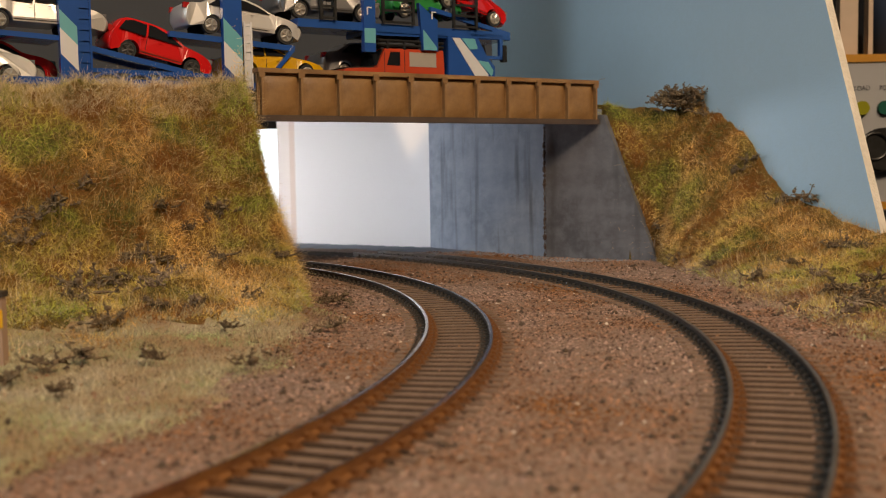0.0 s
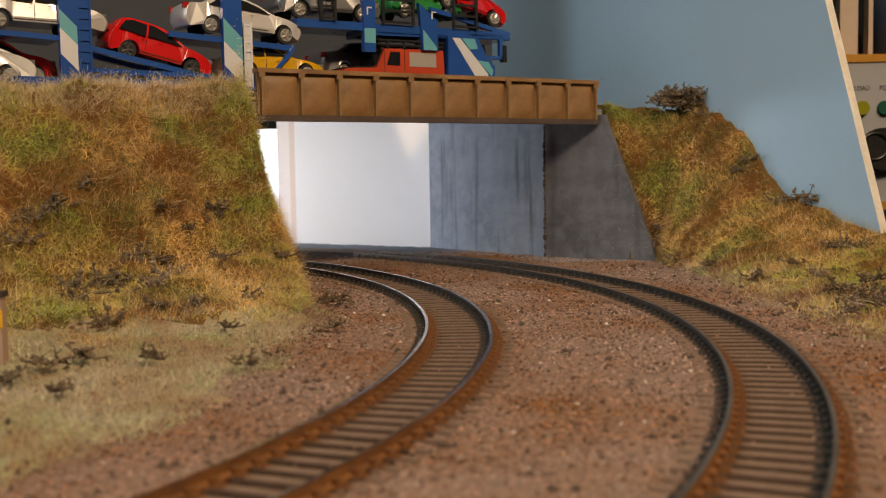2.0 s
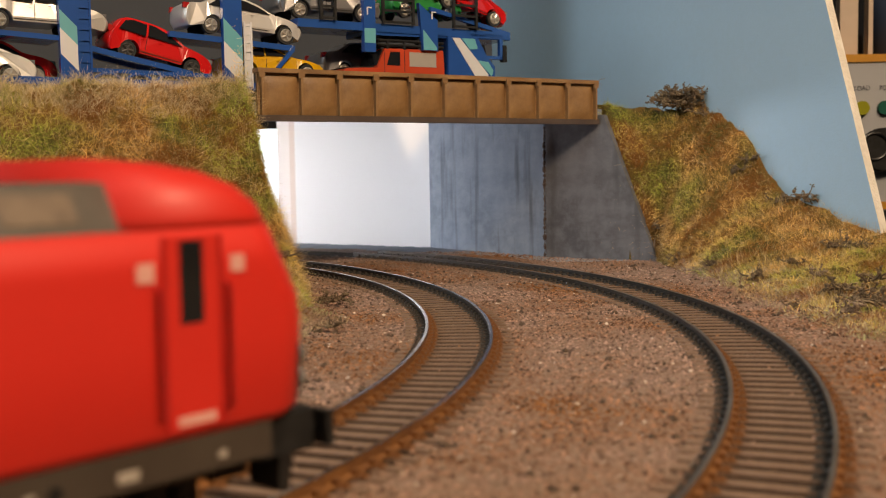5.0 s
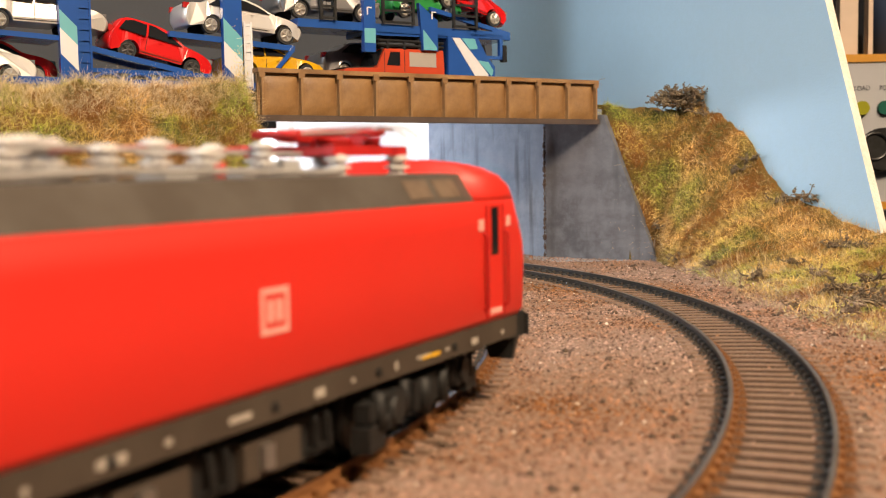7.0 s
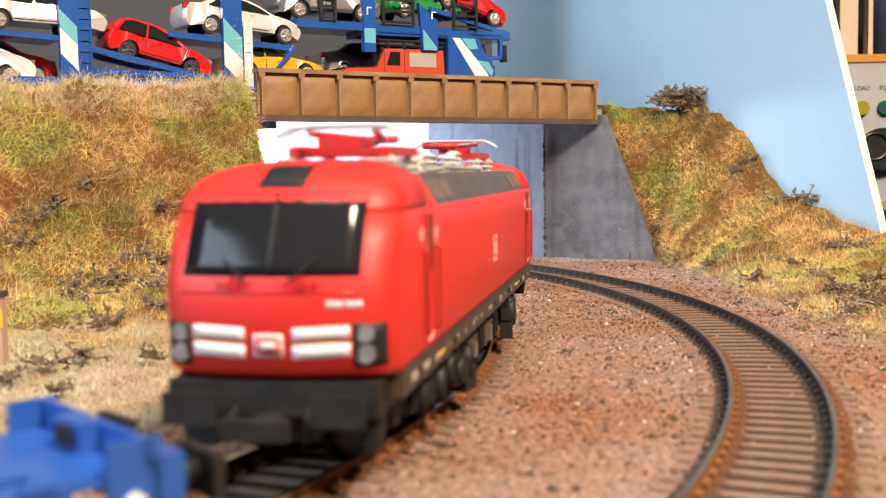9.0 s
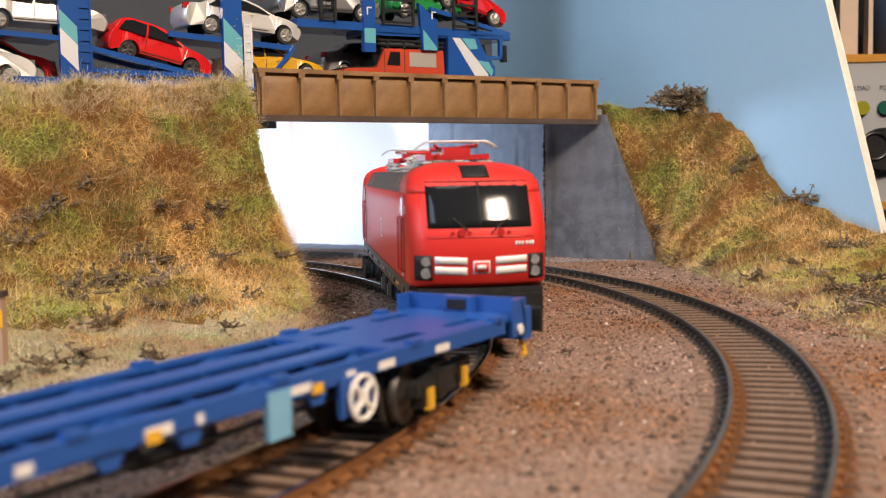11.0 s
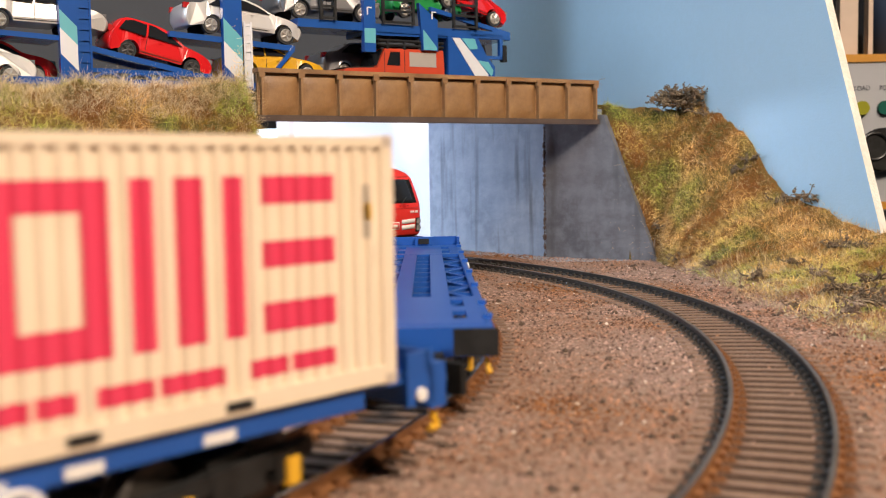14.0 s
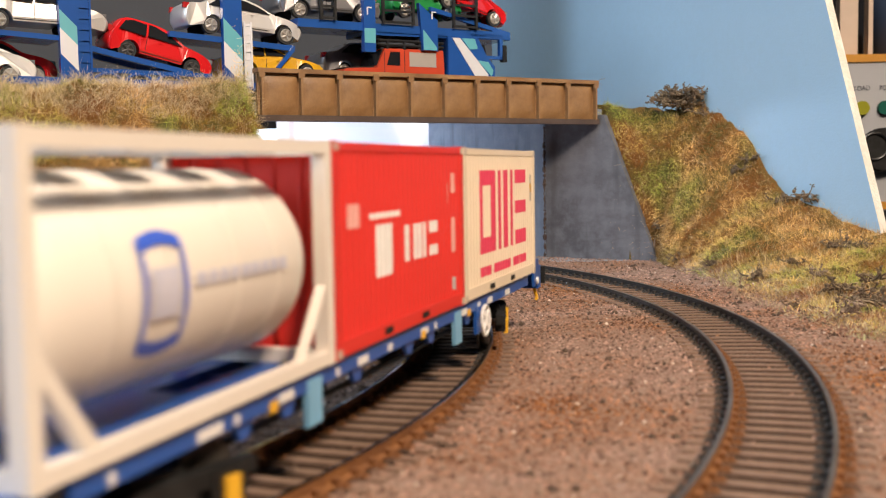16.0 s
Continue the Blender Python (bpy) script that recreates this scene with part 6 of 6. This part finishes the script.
make_car("silver toy saloon standing behind the orange off-roader", "saloon", 52.0, 17.0, "car_silver", at(49.0, 50.0, 86.0), (0.8, 0.22))
make_car("red toy hatchback nose down on the top deck", "hatch", 44.0, 17.0, "car_red", at(97.0, 31.0, 121.0, 15.0), (0.82, 0.2))
make_car("green toy hatchback on the top deck", "hatch", 40.0, 16.0, "car_green", at(76.0, 33.0, 113.0), (0.8, 0.2))


def make_offroader():
    root = thing("toy_offroader", "orange-red toy off-road car with a black roof rack", "toy car", at(50.5, 30.0, 76.4), "toy cars on the transporter")
    bm = bmesh.new()
    ring = [(0, 3), (0, 11.0), (1.0, 12.2), (16.5, 13.0), (20.5, 21.8), (52, 22.0), (52.6, 12), (52.6, 3)]
    loft(bm, [[(x, y, z) for x, z in ring] for y in (-9.5, 9.5)], smooth=False)
    bevel(bm, 0.6, 2)
    body = part("body", bm, "car_orange", root)
    for s in (-1, 1):
        for x0, x1, z0, z1, sl in ((21.5, 28.5, 14.2, 20.4, 2.0), (33.5, 48.0, 14.0, 20.6, 0)):
            bm = bmesh.new()
            loft(bm, [[(x0, y, z0), (x1, y, z0), (x1, y, z1), (x0 + sl, y, z1)] for y in (s * 9.3, s * 9.66)], smooth=False)
            bevel(bm, 0.25, 2)
            part("window", bm, "glass" if x0 < 30 else "pale_glass", body)
        bm = bmesh.new()
        for x in (30.8, 20.2):
            box(bm, x, x + 0.25, s * 9.45, s * 9.45 + s * 0.15, 4, 21)
        part("door_seam", bm, "black", body)
        for x in (9.5, 42.0):
            wheel(root, x, s * 9.4, 4.4, 4.6, s)
    bm = bmesh.new()
    loft(bm, [[(1, y, 12.3), (16.2, y, 13.3), (16.2, y, 13.8), (1, y, 12.8)] for y in (-7, 7)], smooth=False)
    part("bonnet_cover", bm, "black", root, "matt black bonnet")
    bm = bmesh.new()
    loft(bm, [[(16.9, y, 14.0), (20.3, y, 21.2), (19.7, y, 21.4), (16.3, y, 14.2)] for y in (-8, 8)], smooth=False)
    part("windscreen", bm, "glass", body)
    bm = bmesh.new()
    for z in (23.4, 25.4):
        for y in (-9.2, 9.2):
            rod(bm, (18, y, z), (52, y, z), 0.7, 6)
        for x in (18, 52):
            rod(bm, (x, -9.2, z), (x, 9.2, z), 0.7, 6)
    for x in (22, 31, 40, 49):
        for y in (-9.2, 9.2):
            rod(bm, (x, y, 21.6), (x, y, 25.4), 0.75, 6)
        rod(bm, (x, -9.2, 23.4), (x, 9.2, 23.4), 0.7, 6)
    wire(bm, [(18, 9.2, 25.4), (26, 3, 26.8), (44, 4, 27.2), (52, 9.2, 25.4)], 0.75, 6)
    part("roof_rack", bm, "black", root, "black tubular roof rack")
    bm = bmesh.new()
    rod(bm, (53, 0, 12), (55.2, 0, 12), 4.4, 20)
    part("spare_wheel", bm, "tyre", root)


make_offroader()


# ---- control box and shelf things behind the end of the board ----
def make_control_box():
    root = thing("control_box", "pale grey train controller with orange trim, two buttons and a knob", "control box", mm(320, 712, 0, 0, 0, 0))
    W, D = 150, 60
    bar("case", (-62, W, 0, D, 17, 108), "panel_grey", root, bev=1.5)
    bar("top_trim", (-63, W, -1.5, D, 108, 113), "orange_trim", root, "orange trim strip", bev=1.0)
    bar("bottom_trim", (-63, W, -1.5, D, 12, 17), "orange_trim", root, "orange trim strip", bev=1.0)
    for x, colr in ((-45.5, "button_olive"), (-30.5, "button_green")):
        bm = bmesh.new()
        rod(bm, (x, -3.2, 78.2), (x, 0.2, 78.2), 4.6, 24)
        bevel(bm, 0.8, 2, 60)
        part("button", bm, colr, root, "round coloured push button")
    bm = bmesh.new()
    rod(bm, (-33, -9, 51), (-33, 0.2, 51), 13.5, 40)
    for k in range(30):
        a = 2 * math.pi * k / 30
        rod(bm, (-33 + 13.5 * math.cos(a), -9, 51 + 13.5 * math.sin(a)), (-33 + 13.5 * math.cos(a), -1, 51 + 13.5 * math.sin(a)), 0.6, 5)
    knob = part("knob", bm, "black", root, "large black control knob")
    bm = bmesh.new()
    ring = [(-40 + 8.5 * math.cos(2 * math.pi * k / 32), -9.6, 53 + 8.5 * math.sin(2 * math.pi * k / 32)) for k in range(33)]
    wire(bm, ring, 0.8, 6)
    part("knob_ring", bm, "chrome", knob)
    text("panel_lettering", "OVERLOAD", 4.6, "lettering_dark", root, mm(-50.0, -0.3, 91, 90), 0.05, 0.85)
    text("panel_lettering", "POWER", 4.6, "lettering_dark", root, mm(-27.0, -0.3, 91, 90), 0.05, 0.85)
    bar("legend", (-26, -14, -0.25, 0.05, 28, 31), "lettering_dark", root)
    bar("legend", (-26, -14, -0.25, 0.05, 22, 25), "lettering_dark", root)
    # the shelf below and things on top of the box
    sh = thing("shelf", "dark shelf under the control box", "shelf", mm(325, 712, 0))
    bar("board", (-110, 180, -20, 90, 4, 12), "black", sh, bev=1.0)
    bar("side", (160, 172, -20, 90, -900, 4), "black", sh)
    bar("side", (-104, -92, -20, 90, -900, 4), "black", sh)
    for name, label, cat, x, y, r, h, colr in (("jar", "dark blue round jar on the box", "jar", -16, 40, 16, 80, "jar_blue"),):
        bm = bmesh.new()
        rod(bm, (0, 0, 0), (0, 0, h), r, 32)
        bevel(bm, 1.5, 2, 60)
        ob = part(name, bm, colr, None, "", mm(325 + x, 712 + y, 113))
        tagged(ob, label, cat)
        bm = bmesh.new()
        rod(bm, (0, 0, h), (0, 0, h + 8), r * 0.9, 32)
        part("lid", bm, "black", ob)
    for x, w, h, colr, label in ((-53, 12, 78, "wood_pale", "pale wooden block on the box"), (-38.5, 3.0, 62, "wood_pale", "thin pale wooden strip on the box")):
        ob = bar("wood_block", (-w / 2, w / 2, -4, 4, 0, h), colr, None, "", mm(325 + x, 712 + 20, 113), bev=0.6)
        tagged(ob, label, "wood block")
    ob = bar("dark_case", (-14, 14, -10, 10, 0, 16), "black", None, "", mm(325 - 44, 712 + 42, 113), bev=1.0)
    tagged(ob, "small black case on the control box", "case")


make_control_box()
# ---- what moves: the train runs along the inner track and gathers speed ----
RUN_T = [0.0, 4.2, 6.3, 6.5, 7.0, 7.5, 8.0, 8.5, 9.0, 11.3, 11.5, 12.0, 12.5, 13.0, 13.5, 14.0, 14.5, 15.0, 15.5, 16.0]
RUN_S = [-452.0, -285.5, -199.2, -190.2, -167.8, -143.5, -118.0, -91.5, -64.0, 63.5, 75.4, 106.2, 137.9, 170.3, 203.4, 237.3, 272.2, 308.0, 345.2, 383.0]


def run(t):
    return float(np.interp(t, RUN_T, RUN_S))


def on_track(s, base):
    """Pose of a vehicle with that distance between its bogies, whose middle is s along the inner track."""
    cx, cy, r = TRACK_1
    a = s / r
    q = math.sqrt(r * r - base * base / 4)
    return mm(cx + q * math.cos(a), cy + q * math.sin(a), 0, 0, 0, math.degrees(a) + 90)


def motions():
    times = [k * 0.2 for k in range(81)]
    for ob, back, base in ((loco, 0.0, 109.0), (wagon_a, 232.8, 163.0), (wagon_b, 487.0, 163.0),
                           (cream_box, 487.0, 163.0), (red_box, 487.0, 163.0), (tank_box, 487.0, 163.0)):
        walk(ob, [(t, on_track(run(t) - back, base)) for t in times])
    start = run(0.0)
    ticks = [k * 0.1 for k in range(161)]
    for ob, r, x, z in WHEELS:
        walk(ob, [(t, mm(x, 0, z) @ Matrix.Rotation((run(t) - start) / r, 4, "Y")) for t in ticks])


motions()
